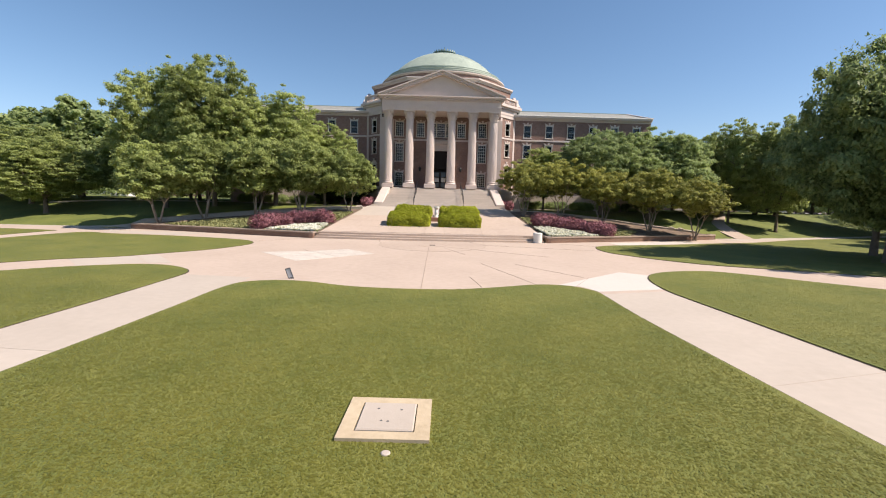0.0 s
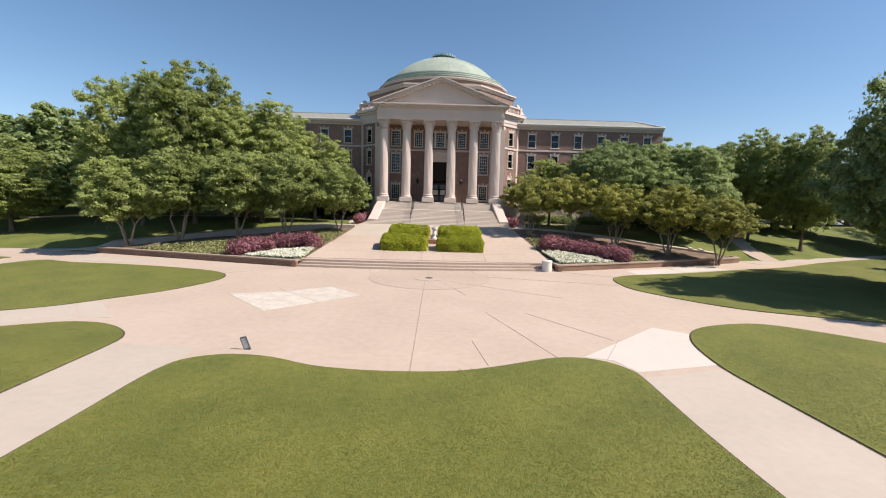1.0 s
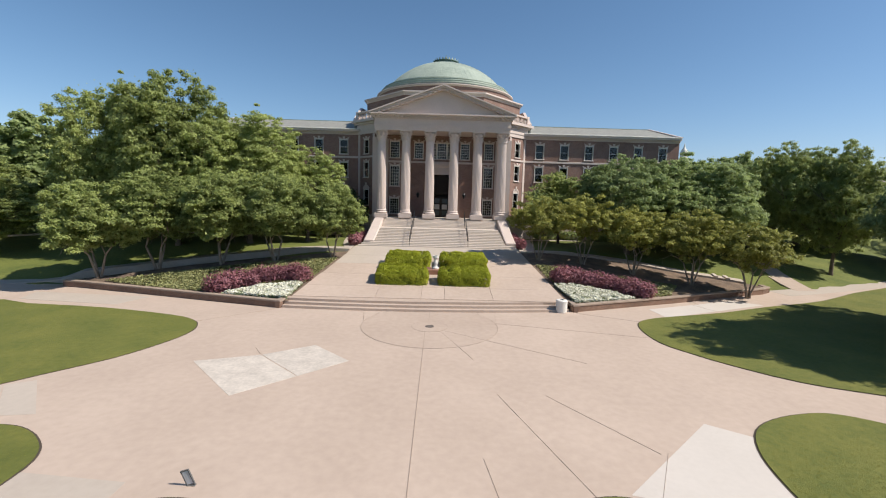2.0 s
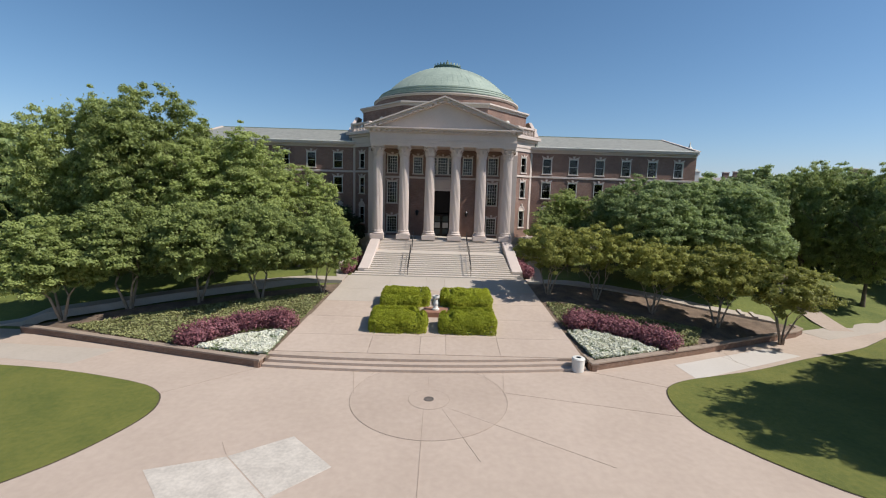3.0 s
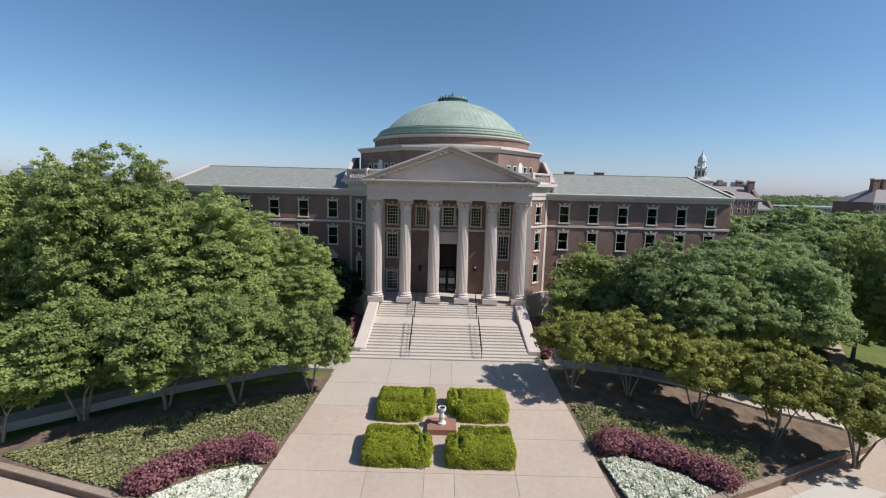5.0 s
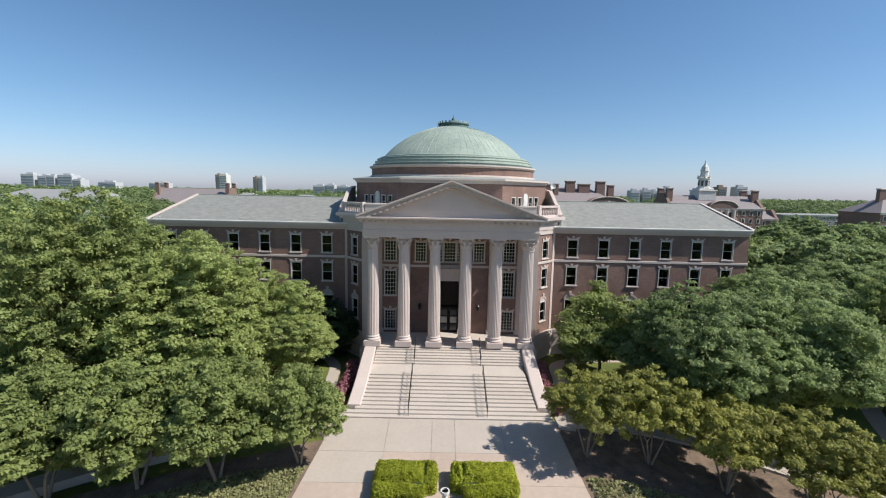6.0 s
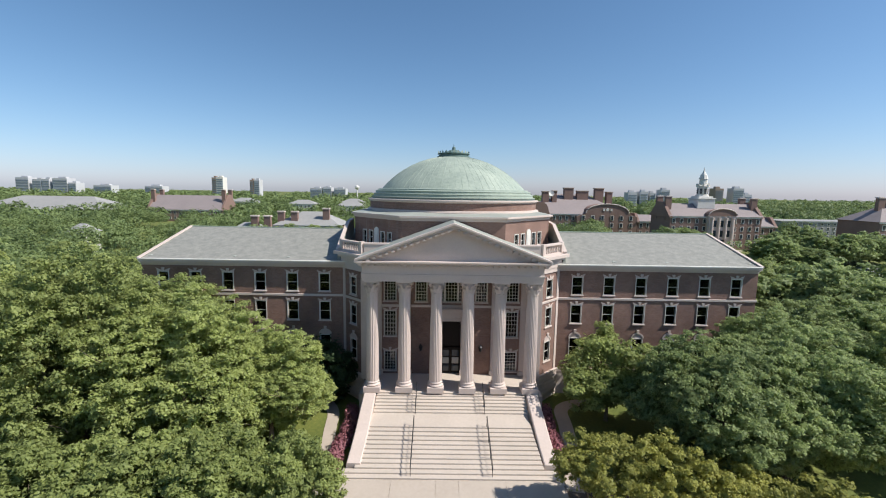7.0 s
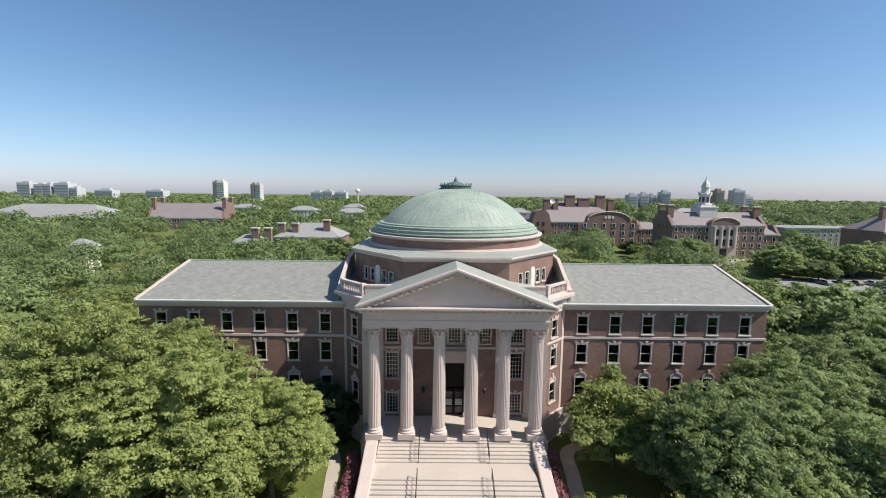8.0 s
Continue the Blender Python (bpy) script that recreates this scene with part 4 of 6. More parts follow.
ov = octagon(12.1)
for k in range(8):
    a, b = ov[k], ov[(k + 1) % 8]
    L = math.hypot(b[0] - a[0], b[1] - a[1])
    hs = []
    if k % 2 == 0:
        hs = [(L / 2 + c - 0.33, L / 2 + c + 0.33, 18.1, 19.45) for c in (-2.35, -1.1, 1.1, 2.35)]
    m = wall("wall", *a, *b, 16.0, 20.9, hs)
    if hs:
        for h in hs:
            window(m, (h[0] + h[1]) / 2, h[2], 0.66, 1.35, "lights2")
        n = 12
        dr = Shape().extrude_y([(-0.42, 17.6), (0.42, 17.6)] + [(0.42 * math.cos(math.pi * j / n), 19.5 + 0.42 * math.sin(math.pi * j / n)) for j in range(n + 1)], -0.08, 0.0)
        nd = part("arched_door", dr, M_WHITE, hall, "white arched balcony door", at=m @ Matrix.Translation((L / 2, 0, 0)))
        for zz in (17.9, 18.7):
            part("panel", Shape().slab(-0.3, 0.3, -0.11, -0.08, zz, zz + 0.65, 0.02), M_WHITE, nd)
wall_in = Shape().lathe([(9, 16.0), (9, 20.6)], 8, OC[0], OC[1], math.pi / 8)
part("partition", wall_in, M_ROOMSHADE, hall)
oc = Shape()
for r, za, zb in ((12.22, 20.82, 21.02), (12.34, 21.02, 21.15), (12.52, 21.15, 21.33)):
    oc.prism(octagon(r), za, zb)
part("octagon_cornice", oc, M_LIME, hall, "pale limestone cornice")
o0, o1 = octagon(12.4), [(OC[0] + 10.75 * math.cos(math.pi / 8 + k * math.pi / 4), OC[1] + 10.75 * math.sin(math.pi / 8 + k * math.pi / 4)) for k in range(8)]
rf = Shape().add([(x, y, 21.33) for x, y in o0] + [(x, y, 21.6) for x, y in o1], [(k, (k + 1) % 8, 8 + (k + 1) % 8, 8 + k) for k in range(8)] + [tuple(range(8, 16))])
part("octagon_roof", rf, M_LEAD, hall, "pale metal roof skirt")
dm = Shape()
dm.lathe([(10.62, 21.3), (10.62, 21.62), (10.5, 21.66), (10.5, 21.74), (10.3, 21.78)], 96, *OC)
part("drum_base", dm, M_LIME, hall)
part("drum", Shape().lathe([(10.28, 21.5), (10.28, 22.6)], 96, *OC), M_BRICK, hall, "round brick drum")
part("drum_cornice", Shape().lathe([(10.2, 22.54), (10.36, 22.58), (10.36, 22.66), (10.55, 22.72), (10.55, 22.86), (10.0, 22.9)], 96, *OC), M_LIME, hall)
# dark colour fills the gap between drum cornice and copper steps
part("dome_base", Shape().lathe([(10.08, 22.88), (10.08, 23.08), (9.8, 23.1)], 96, *OC), M_COPPER_DARK, hall, "dark copper band between drum cornice and dome steps")
rings = Shape().lathe([(10.12, 23.06), (10.14, 23.14), (9.9, 23.18), (9.86, 23.4), (9.92, 23.44), (9.9, 23.5), (9.62, 23.54), (9.58, 23.72), (9.64, 23.76), (9.62, 23.82), (9.3, 23.88), (9.28, 24.0), (9.2, 24.04), (8.7, 24.06)], 96, *OC)
part("dome_steps", rings, M_COPPER, hall, "stepped green copper rings")
ZC, RS = 16.55, 11.6


def dome_profile(u):
    """Radius and height from the rim (0) to the crown (1): a low cap of a sphere."""
    a0, a1 = math.acos(9.1 / RS), math.acos(1.0 / RS)
    a = a0 + (a1 - a0) * u
    return RS * math.cos(a), ZC + RS * math.sin(a)


dome = part("dome", Shape().lathe([dome_profile(k / 22) for k in range(23)], 96, *OC), M_COPPER, hall, "green weathered copper dome", smooth=True)
sm = Shape()
for k in range(72):
    a = 2 * math.pi * k / 72
    d, t = Vector((math.cos(a), math.sin(a), 0)), Vector((-math.sin(a), math.cos(a), 0))
    vs = []
    for j in range(13):
        r, z = dome_profile(j / 12 * 0.86)
        p = Vector((OC[0], OC[1], z)) + d * r
        vs += [p - t * 0.02 - Vector((0, 0, 0.02)), p + d * 0.008 + Vector((0, 0, 0.011)), p + t * 0.02 - Vector((0, 0, 0.02))]
    sm.add(vs, [(3 * i + j, 3 * i + j + 1, 3 * i + j + 4, 3 * i + j + 3)[::-1] for i in range(12) for j in range(2)])
tagged(part("seams", sm, M_COPPER, dome, "standing seams of the copper sheets"), kind="stuff")
crown = part("dome_crown", Shape().lathe([(2.0, 27.80), (2.05, 27.95), (2.05, 28.10), (1.85, 28.15), (1.85, 28.30), (2.0, 28.36), (2.0, 28.46), (1.2, 28.60), (0.5, 28.85), (0.25, 28.95), (0.2, 29.20), (0.06, 29.35), (0.02, 29.60)], 48, *OC),
             M_COPPER_DARK, hall, "dark copper crown with a finial")
for k in range(24):
    a = 2 * math.pi * k / 24
    part("antefix", cached("antefix", lambda: Shape().add([(-0.11, 0, 0), (0.11, 0, 0), (0.14, 0, 0.16), (0, 0, 0.34), (-0.14, 0, 0.16), (0, 0.1, 0)], [(0, 1, 2, 3, 4), (1, 0, 5), (5, 0, 4, 3), (1, 5, 3, 2)]).mesh("antefix", M_COPPER)),
         M_COPPER, crown, at=Matrix.Translation((OC[0] + 1.95 * math.cos(a), OC[1] + 1.95 * math.sin(a), 28.44)) @ pose(0, 0, 0, 0, 0, math.degrees(a) + 90))

# stairs
stair = thing("stairs", "broad pale stone stairs with a landing between cheek walls", "stairs")
Y0, RISE, GO = 19.45, 0.1345, 0.42
z, y = 2.33, Y0
N1, N2 = 13, 7
for k in range(N1):
    w = 8.55 - 0.22 * k if k < 3 else 7.35 - 0.03 * k
    y1 = (Y0 + (k + 1) * GO + 0.05) if k < N1 - 1 else 26.8
    part("step", Shape().slab(-w - 0.25, w - 0.25, Y0 + k * GO, y1, z - 0.35, z + RISE, 0.018), M_STEP, stair)
    z += RISE
Y2 = 26.72
for k in range(N2 - 1):
    w = 6.95
    part("step", Shape().slab(-w, w, Y2 + k * 0.37, Y2 + (k + 1) * 0.37 + 0.05, z - 0.35, z + RISE, 0.018), M_STEP, stair)
    z += RISE
part("stair_core", Shape().extrude_x([(20.4, 1.8), (29.2, 1.8), (29.2, 4.5), (26.8, 3.75), (24.9, 3.75)], -6.9, 6.9), M_JOINT, stair)
for side in (-1, 1):
    pts = [(21.0, 7.75, 3.0), (22.4, 7.68, 3.45), (23.6, 7.62, 3.9), (24.6, 7.6, 4.25), (26.2, 7.62, 4.65), (28.4, 7.68, 5.02), (29.25, 7.7, 5.04)]
    vs, fs = [], []
    for yy, cx, zt in pts:
        for dx, zz in ((-0.55, 1.6), (-0.55, zt - 0.06), (-0.48, zt), (0.48, zt), (0.55, zt - 0.06), (0.55, 1.6)):
            vs.append(((cx + dx - 0.12) * side, yy, zz))
    for i in range(len(pts) - 1):
        for j in range(5):
            q = (6 * i + j, 6 * i + j + 1, 6 * i + j + 7, 6 * i + j + 6)
            fs.append(q if side > 0 else q[::-1])
    fs += [(0, 1, 2, 3, 4, 5)[::-1] if side > 0 else (0, 1, 2, 3, 4, 5), tuple(6 * (len(pts) - 1) + k for k in range(6))]
    part("cheek_wall", Shape().add(vs, fs), M_LIME, stair, "sloping limestone cheek wall")
    for y0, y1, za, zb in ((20.1, 24.6, 2.55, 4.07), (26.7, 29.0, 4.12, 5.02)):
        x = 3.08 * side - 0.12
        hr = part("handrail", Shape().tube([(x, y0 - 0.15, za + 0.75), (x, y0, za + 0.95), (x, y1, zb + 0.95), (x, y1 + 0.15, zb + 0.75)], 0.035, 7), M_IRON, stair, "black iron handrail")
        for k in range(4):
            u = k / 3
            part("post", Shape().tube([(x, y0 + (y1 - y0) * u, za + (zb - za) * u - 0.1), (x, y0 + (y1 - y0) * u, za + (zb - za) * u + 0.95)], 0.025, 6), M_IRON, hr)
        part("lower_rail", Shape().tube([(x, y0, za + 0.45), (x, y1, zb + 0.45)], 0.022, 6), M_IRON, hr)


# ---- planted beds ----
def strip_wall(name, line, label):
    """A low garden wall with a coping along a line of plan points."""
    wl = thing(name, label, "garden wall", kind="structure")
    for (xa, ya), (xb, yb) in zip(line, line[1:]):
        L = math.hypot(xb - xa, yb - ya)
        m = pose(xa, ya, 0, 0, 0, math.degrees(math.atan2(yb - ya, xb - xa)))
        part("brickwork", Shape().box(-0.02, L + 0.02, 0.03, 0.33, -0.2, 0.42), M_WALLBRICK, wl, at=m)
        n = max(1, round(L / 1.2))
        for k in range(n):
            part("coping_stone", Shape().slab(L * k / n + 0.006, L * (k + 1) / n - 0.006, -0.02, 0.40, 0.42, 0.53, 0.02), M_CAP, wl, at=m)
    for (xa, ya), (x, y), (xb, yb) in zip(line, line[1:], line[2:]):
        if Vector((x - xa, y - ya)).angle(Vector((xb - x, yb - y))) < 0.5:
            continue
        m = pose(x, y, 0, 0, 0, math.degrees(math.atan2(y - ya, x - xa)))
        part("corner_stone", Shape().slab(-0.44, 0.024, -0.024, 0.44, 0.415, 0.535, 0.02), M_CAP, wl, at=m)
    return wl


lw = [(-29.6, 8.35), (-28.0, 8.1), (-22.0, 6.5), (-16.0, 4.85), (-10.85, 3.5), (-10.62, 5.4)]
rw = [(9.35, 6.2), (9.47, 4.2), (14.1, 6.0), (18.6, 7.75), (24.0, 10.05), (28.6, 11.95), (29.8, 12.8), (29.9, 13.9)]
strip_wall("garden_wall", lw, "low brown brick retaining wall with a flat coping")
strip_wall("garden_wall", rw, "low brown brick retaining wall with a rounded end")


def bed(name, outline, label):
    """Soil filled between an outline, as a fine sheet that follows the slope."""
    xs, ys = [p[0] for p in outline], [p[1] for p in outline]
    s = Shape()
    n = len(outline)
    cx, cy = sum(xs) / n, sum(ys) / n
    K = 14
    vs = [(cx, cy, bed_z(cx, cy))]
    dense = []
    for i in range(n):
        (xa, ya), (xb, yb) = outline[i], outline[(i + 1) % n]
        for k in range(4):
            dense.append((xa + (xb - xa) * k / 4, ya + (yb - ya) * k / 4))
    for r in range(1, K + 1):
        for x, y in dense:
            px, py = cx + (x - cx) * r / K, cy + (y - cy) * r / K
            vs.append((px, py, bed_z(px, py) - 0.03 + 0.05 * noise.noise((px * 0.8, py * 0.8, 0))))
    m = len(dense)
    fs = [(0, 1 + i, 1 + (i + 1) % m) for i in range(m)]
    for r in range(K - 1):
        fs += [(1 + r * m + i, 1 + (r + 1) * m + i, 1 + (r + 1) * m + (i + 1) % m, 1 + r * m + (i + 1) % m) for i in range(m)]
    s.add(vs, fs)
    return single(name, s, M_MULCH, label, "planting bed", kind="structure", smooth=True)


bed("planting_bed", [(-10.5, 4.0), (-9.0, 17.3), (-12.8, 15.9), (-16.7, 14.8), (-23.5, 12.3), (-29.4, 8.9), (-28, 8.3), (-22, 6.7), (-16, 5.05)], "brown mulch bed sloping up from the garden wall")
bed("planting_bed", [(9.3, 4.7), (14.1, 6.2), (18.6, 7.95), (24, 10.25), (28.5, 12.1), (29.6, 13.2), (28.2, 14.2), (24.5, 15.4), (21, 17.0), (17, 18.4), (11, 19.4), (8.1, 19.8)], "brown mulch bed sloping up from the garden wall")


def inside(x, y, poly):
    r = False
    n = len(poly)
    for i in range(n):
        (xa, ya), (xb, yb) = poly[i], poly[(i + 1) % n]
        if (ya > y) != (yb > y) and x < (xb - xa) * (y - ya) / (yb - ya) + xa:
            r = not r
    return r


def scatter(poly, n, rng):
    xs, ys = [p[0] for p in poly], [p[1] for p in poly]
    out = []
    while len(out) < n:
        x, y = rng.uniform(min(xs), max(xs)), rng.uniform(min(ys), max(ys))
        if inside(x, y, poly):
            out.append((x, y))
    return np.array(out)


def carpet(name, poly, n, size, high, mat, label, category, seed):
    """Low leaves or flowers over a bed, in clumps."""
    rng = np.random.default_rng(seed)
    p = scatter(poly, n, rng)
    z = np.array([bed_z(x, y) + high * (0.35 + 0.65 * (0.5 + 0.5 * noise.noise((x * 1.6, y * 1.6, seed)))) for x, y in p])
    z = z - rng.uniform(0, high * 0.5, n)
    c = np.column_stack([p, z])
    nr = rng.normal(size=(n, 3)) * 0.6 + np.array([0, 0, 1.0])
    return tagged(new(name, quads_mesh(name, c, nr, size * rng.uniform(0.6, 1.3, n), mat, rng)), label, category, kind="stuff")


fanL = [(-10.75, 4.35), (-10.45, 7.2), (-11.5, 7.5), (-12.8, 7.1), (-14.4, 6.2), (-15.6, 5.2)]
fanR = [(9.85, 5.0), (9.2, 8.7), (10.6, 9.0), (12.2, 8.6), (14.0, 7.6), (15.0, 6.75)]
for poly, seed in ((fanL, 11), (fanR, 12)):
    carpet("flower_bed_leaves", poly, 5000, 0.16, 0.22, M_FLOWERLEAF, "green leaves among white bedding flowers", "flower bed", seed)
    carpet("flower_bed", poly, 11000, 0.12, 0.34, M_FLOWER, "dense white bedding flowers in a fan-shaped bed", "flower bed", seed + 20)
coverL = [(-10.4, 7.8), (-9.5, 14.5), (-13, 14.2), (-17, 12.9), (-22, 10.8), (-26.5, 8.6), (-22, 7.1), (-17, 5.8), (-14.5, 7.3)]
coverR = [(9.2, 9.6), (8.9, 14.2), (11.5, 14.0), (15.5, 12.8), (20.5, 11.2), (18.5, 8.4), (15.5, 7.3), (13.5, 9.0)]
carpet("ground_cover", coverL, 17000, 0.12, 0.2, M_COVER, "olive green low ground cover in the mulch bed", "ground cover", 31)
carpet("ground_cover", coverR, 7500, 0.12, 0.2, M_COVER, "olive green low ground cover in the mulch bed", "ground cover", 32)


def lump_leaves(centres, radii, n, rng, up=0.5, flat=0.8):
    """Leaf centres and facings in loose lumps that thin out to their edges."""
    w = radii ** 2 / (radii ** 2).sum()
    i = rng.choice(len(centres), n, p=w)
    d = rng.normal(size=(n, 3)) * np.array([1, 1, flat])
    q = np.linalg.norm(d, axis=1, keepdims=True)
    d *= np.minimum(1.0, 1.9 / q)
    c = centres[i] + d * (radii[i] * 0.62)[:, None]
    return c, d * 0.5 + rng.normal(size=(n, 3)) * 0.5 + np.array([0, 0, up])


def purple_shrub(line, seed, label):
    rng = np.random.default_rng(seed)
    L = smooth_line(line, 14)
    P = np.array([(x + rng.uniform(-0.3, 0.3), y + rng.uniform(-0.3, 0.3), bed_z(x, y) + rng.uniform(0.35, 0.75)) for x, y in L])
    c, nr = lump_leaves(P, rng.uniform(0.5, 0.72, len(P)), 17000, rng)
    ob = thing("purple_shrub_border", label, "shrub", pose(L[0][0], L[0][1], bed_z(*L[0])))
    off = np.array([L[0][0], L[0][1], bed_z(*L[0])])
    part("foliage", quads_mesh("foliage", c - off, nr, 0.10 * rng.uniform(0.6, 1.4, len(c)), M_PURPLE, rng), M_PURPLE, ob)
    st = Shape()
    for x, y in L[::3]:
        b = Vector((x, y, bed_z(x, y) - 0.1)) - Vector(off)
        st.tube([b, b + Vector((0.1, 0.05, 0.6))], [0.03, 0.015], 5)
    part("stems", st, M_BARK, ob)


purple_shrub([(-10.9, 8.2), (-12.0, 8.6), (-13.6, 8.0), (-15.2, 7.0), (-16.6, 5.9)], 41, "reddish purple shrub border curving behind white flowers")
purple_shrub([(9.6, 9.7), (11.2, 9.9), (13.0, 9.3), (14.8, 8.3), (16.2, 7.5)], 42, "reddish purple shrub border curving behind white flowers")


def hedge(outline, z0, h, seed, label):
    """A clipped hedge: a soft-edged block of small leaves."""
    rng = np.random.default_rng(seed)
    xs, ys = [p[0] for p in outline], [p[1] for p in outline]
    cx, cy = sum(xs) / len(xs), sum(ys) / len(ys)
    ob = thing("clipped_hedge", label, "hedge", pose(cx, cy, z0), "hedges round the sundial")
    loc = [(x - cx, y - cy) for x, y in outline]
    lz = lambda x, y: (y) * 0.133
    inner = [(x * 0.82, y * 0.8) for x, y in loc]
    part("core", Shape().prism(inner, lambda x, y: lz(x, y) - 0.1, lambda x, y: lz(x, y) + h - 0.3), M_HEDGECORE, ob)
    n1 = 19000
    p = scatter(loc, n1, rng)
    edge = np.min([np.abs((loc[(i + 1) % len(loc)][0] - loc[i][0]) * (loc[i][1] - p[:, 1]) - (loc[i][0] - p[:, 0]) * (loc[(i + 1) % len(loc)][1] - loc[i][1]))
                   / math.hypot(loc[(i + 1) % len(loc)][0] - loc[i][0], loc[(i + 1) % len(loc)][1] - loc[i][1]) for i in range(len(loc))], axis=0)
    top = np.array([lz(x, y) + h + 0.14 * noise.noise((x * 1.1, y * 1.1, seed)) + 0.10 * noise.noise((x * 3.1, y * 3.1, seed)) for x, y in p]) - rng.uniform(-0.06, 0.12, n1) - 0.42 * np.maximum(0, 1 - edge / 0.5) ** 2
    c1, d1 = np.column_stack([p, top]), rng.normal(size=(n1, 3)) * 0.6 + np.array([0, 0, 1.0])
    cs, ds = [], []
    m = len(loc)
    per = [math.hypot(loc[(i + 1) % m][0] - loc[i][0], loc[(i + 1) % m][1] - loc[i][1]) for i in range(m)]
    for i in range(m):
        (xa, ya), (xb, yb) = loc[i], loc[(i + 1) % m]
        k = int(650 * per[i])
        u, zz = rng.uniform(0, 1, k), rng.uniform(0, h, k)
        nx, ny = (yb - ya) / per[i], -(xb - xa) / per[i]
        inset = rng.uniform(-0.06, 0.12, k) + 0.30 * np.maximum(0, (zz - h + 0.45) / 0.45) ** 2 + 0.05 * np.sin(u * per[i] * 3 + zz * 4)
        x, y = xa + (xb - xa) * u - nx * inset, ya + (yb - ya) * u - ny * inset
        cs.append(np.column_stack([x, y, y * 0.133 + zz]))
        ds.append(rng.normal(size=(k, 3)) * 0.6 + np.array([nx, ny, 0.3]))
    c, d = np.concatenate([c1] + cs), np.concatenate([d1] + ds)
    part("foliage", quads_mesh("foliage", c, d, 0.066 * rng.uniform(0.6, 1.4, len(c)), M_HEDGE, rng), M_HEDGE, ob)


def cut_corners(poly, r):
    out = []
    for i in range(len(poly)):
        p, a, b = Vector(poly[i]), Vector(poly[i - 1]), Vector(poly[(i + 1) % len(poly)])
        u, v = (a - p).normalized() * r, (b - p).normalized() * r
        out += [tuple(p + u), tuple(p + (u + v) * 0.29), tuple(p + v)]
    return out


hz = lambda y: 0.51 + (y - 4.7) * 0.1331
for (x0, x1, y0, y1, nx, ny), seed in zip([(-5.0, -0.95, 7.75, 10.25, 1, 1), (-0.05, 4.0, 7.75, 10.3, -1, 1), (-4.75, -0.85, 11.75, 14.3, 1, -1), (0.05, 4.15, 11.8, 14.3, -1, -1)], (51, 52, 53, 54)):
    c = 0.75
    xi, yi = (x1 if nx > 0 else x0), (y1 if ny > 0 else y0)
    xo, yo = (x0 if nx > 0 else x1), (y0 if ny > 0 else y1)
    poly = [(xo, yo), (xi, yo), (xi, yi - ny * c), (xi - nx * c, yi - ny * c), (xi - nx * c, yi), (xo, yi)]
    ar = sum(poly[i][0] * poly[(i + 1) % 6][1] - poly[(i + 1) % 6][0] * poly[i][1] for i in range(6))
    if ar < 0:
        poly = poly[::-1]
    cyv = sum(p[1] for p in poly) / 6
    hedge(cut_corners(poly, 0.28), hz(cyv), 1.1, seed, "square clipped yellow-green hedge block on the terrace")
ped = thing("sundial", "white stone sundial pedestal on a square brick plinth", "sundial", pose(-0.35, 11.3, hz(11.3)))
part("plinth", Shape().slab(-0.95, 0.95, -0.75, 0.75, -0.2, 0.30, 0.03), M_TERRACOTTA, ped, "square red brick plinth")
part("pedestal", Shape().lathe([(0.28, 0.30), (0.28, 0.4), (0.2, 0.46), (0.15, 0.6), (0.19, 0.8), (0.13, 1.1), (0.2, 1.22), (0.27, 1.26), (0.27, 1.33), (0.05, 1.34)], 18), M_WHITE, ped, smooth=False)
part("dial_ring", Shape().lathe([(0.2, 1.34), (0.27, 1.34), (0.27, 1.42), (0.2, 1.42), (0.2, 1.34)], 18), M_WHITE, ped)
part("gnomon", Shape().add([(0, -0.12, 1.34), (0, 0.12, 1.34), (0, 0.12, 1.5), (0.012, -0.12, 1.34), (0.012, 0.12, 1.34), (0.012, 0.12, 1.5)], [(0, 1, 2), (5, 4, 3), (0, 3, 4, 1), (1, 4, 5, 2), (2, 5, 3, 0)]), M_IRON, ped)

bin_ = thing("litter_bin", "round white concrete litter bin with a dark opening", "litter bin", pose(8.62, 4.25, 0.0) @ Matrix.Diagonal((1.1, 1.1, 0.9, 1)))
part("body", Shape().lathe([(0.30, 0.0), (0.34, 0.03), (0.355, 0.8), (0.34, 0.84), (0.30, 0.84), (0.30, 0.5), (0.01, 0.5)], 24), M_WHITE, bin_)
part("lid", Shape().lathe([(0.15, 0.86), (0.365, 0.84), (0.375, 0.90), (0.33, 0.97), (0.15, 0.99), (0.15, 0.86)], 24), M_WHITE, bin_)
part("liner", Shape().lathe([(0.15, 0.6), (0.15, 0.93), (0.135, 0.93), (0.135, 0.6), (0.01, 0.6)], 20), M_IRON, bin_, "dark liner")


# ---- trees ----
def branch(s, p, d, length, r, rng, depth, tips):
    """A limb that bends and forks."""
    pts, rad = [p], [r]
    q = Vector(p)
    for k in range(4):
        d = (d + Vector(rng.normal(size=3)) * 0.14 + Vector((0, 0, 0.05))).normalized()
        q = q + d * length / 4
        pts.append(q.copy())
        rad.append(r * (1 - 0.16 * (k + 1)))
    s.tube(pts, rad, 7 if depth < 2 else 5)
    tips.append(q.copy())
    if depth < 3:
        for _ in range(3 if depth < 2 else 2):
            a = rng.normal(size=3) * 0.75
            branch(s, q if rng.random() < 0.6 else pts[3], (d + Vector(a)).normalized(), length * rng.uniform(0.6, 0.8), r * 0.45, rng, depth + 1, tips)


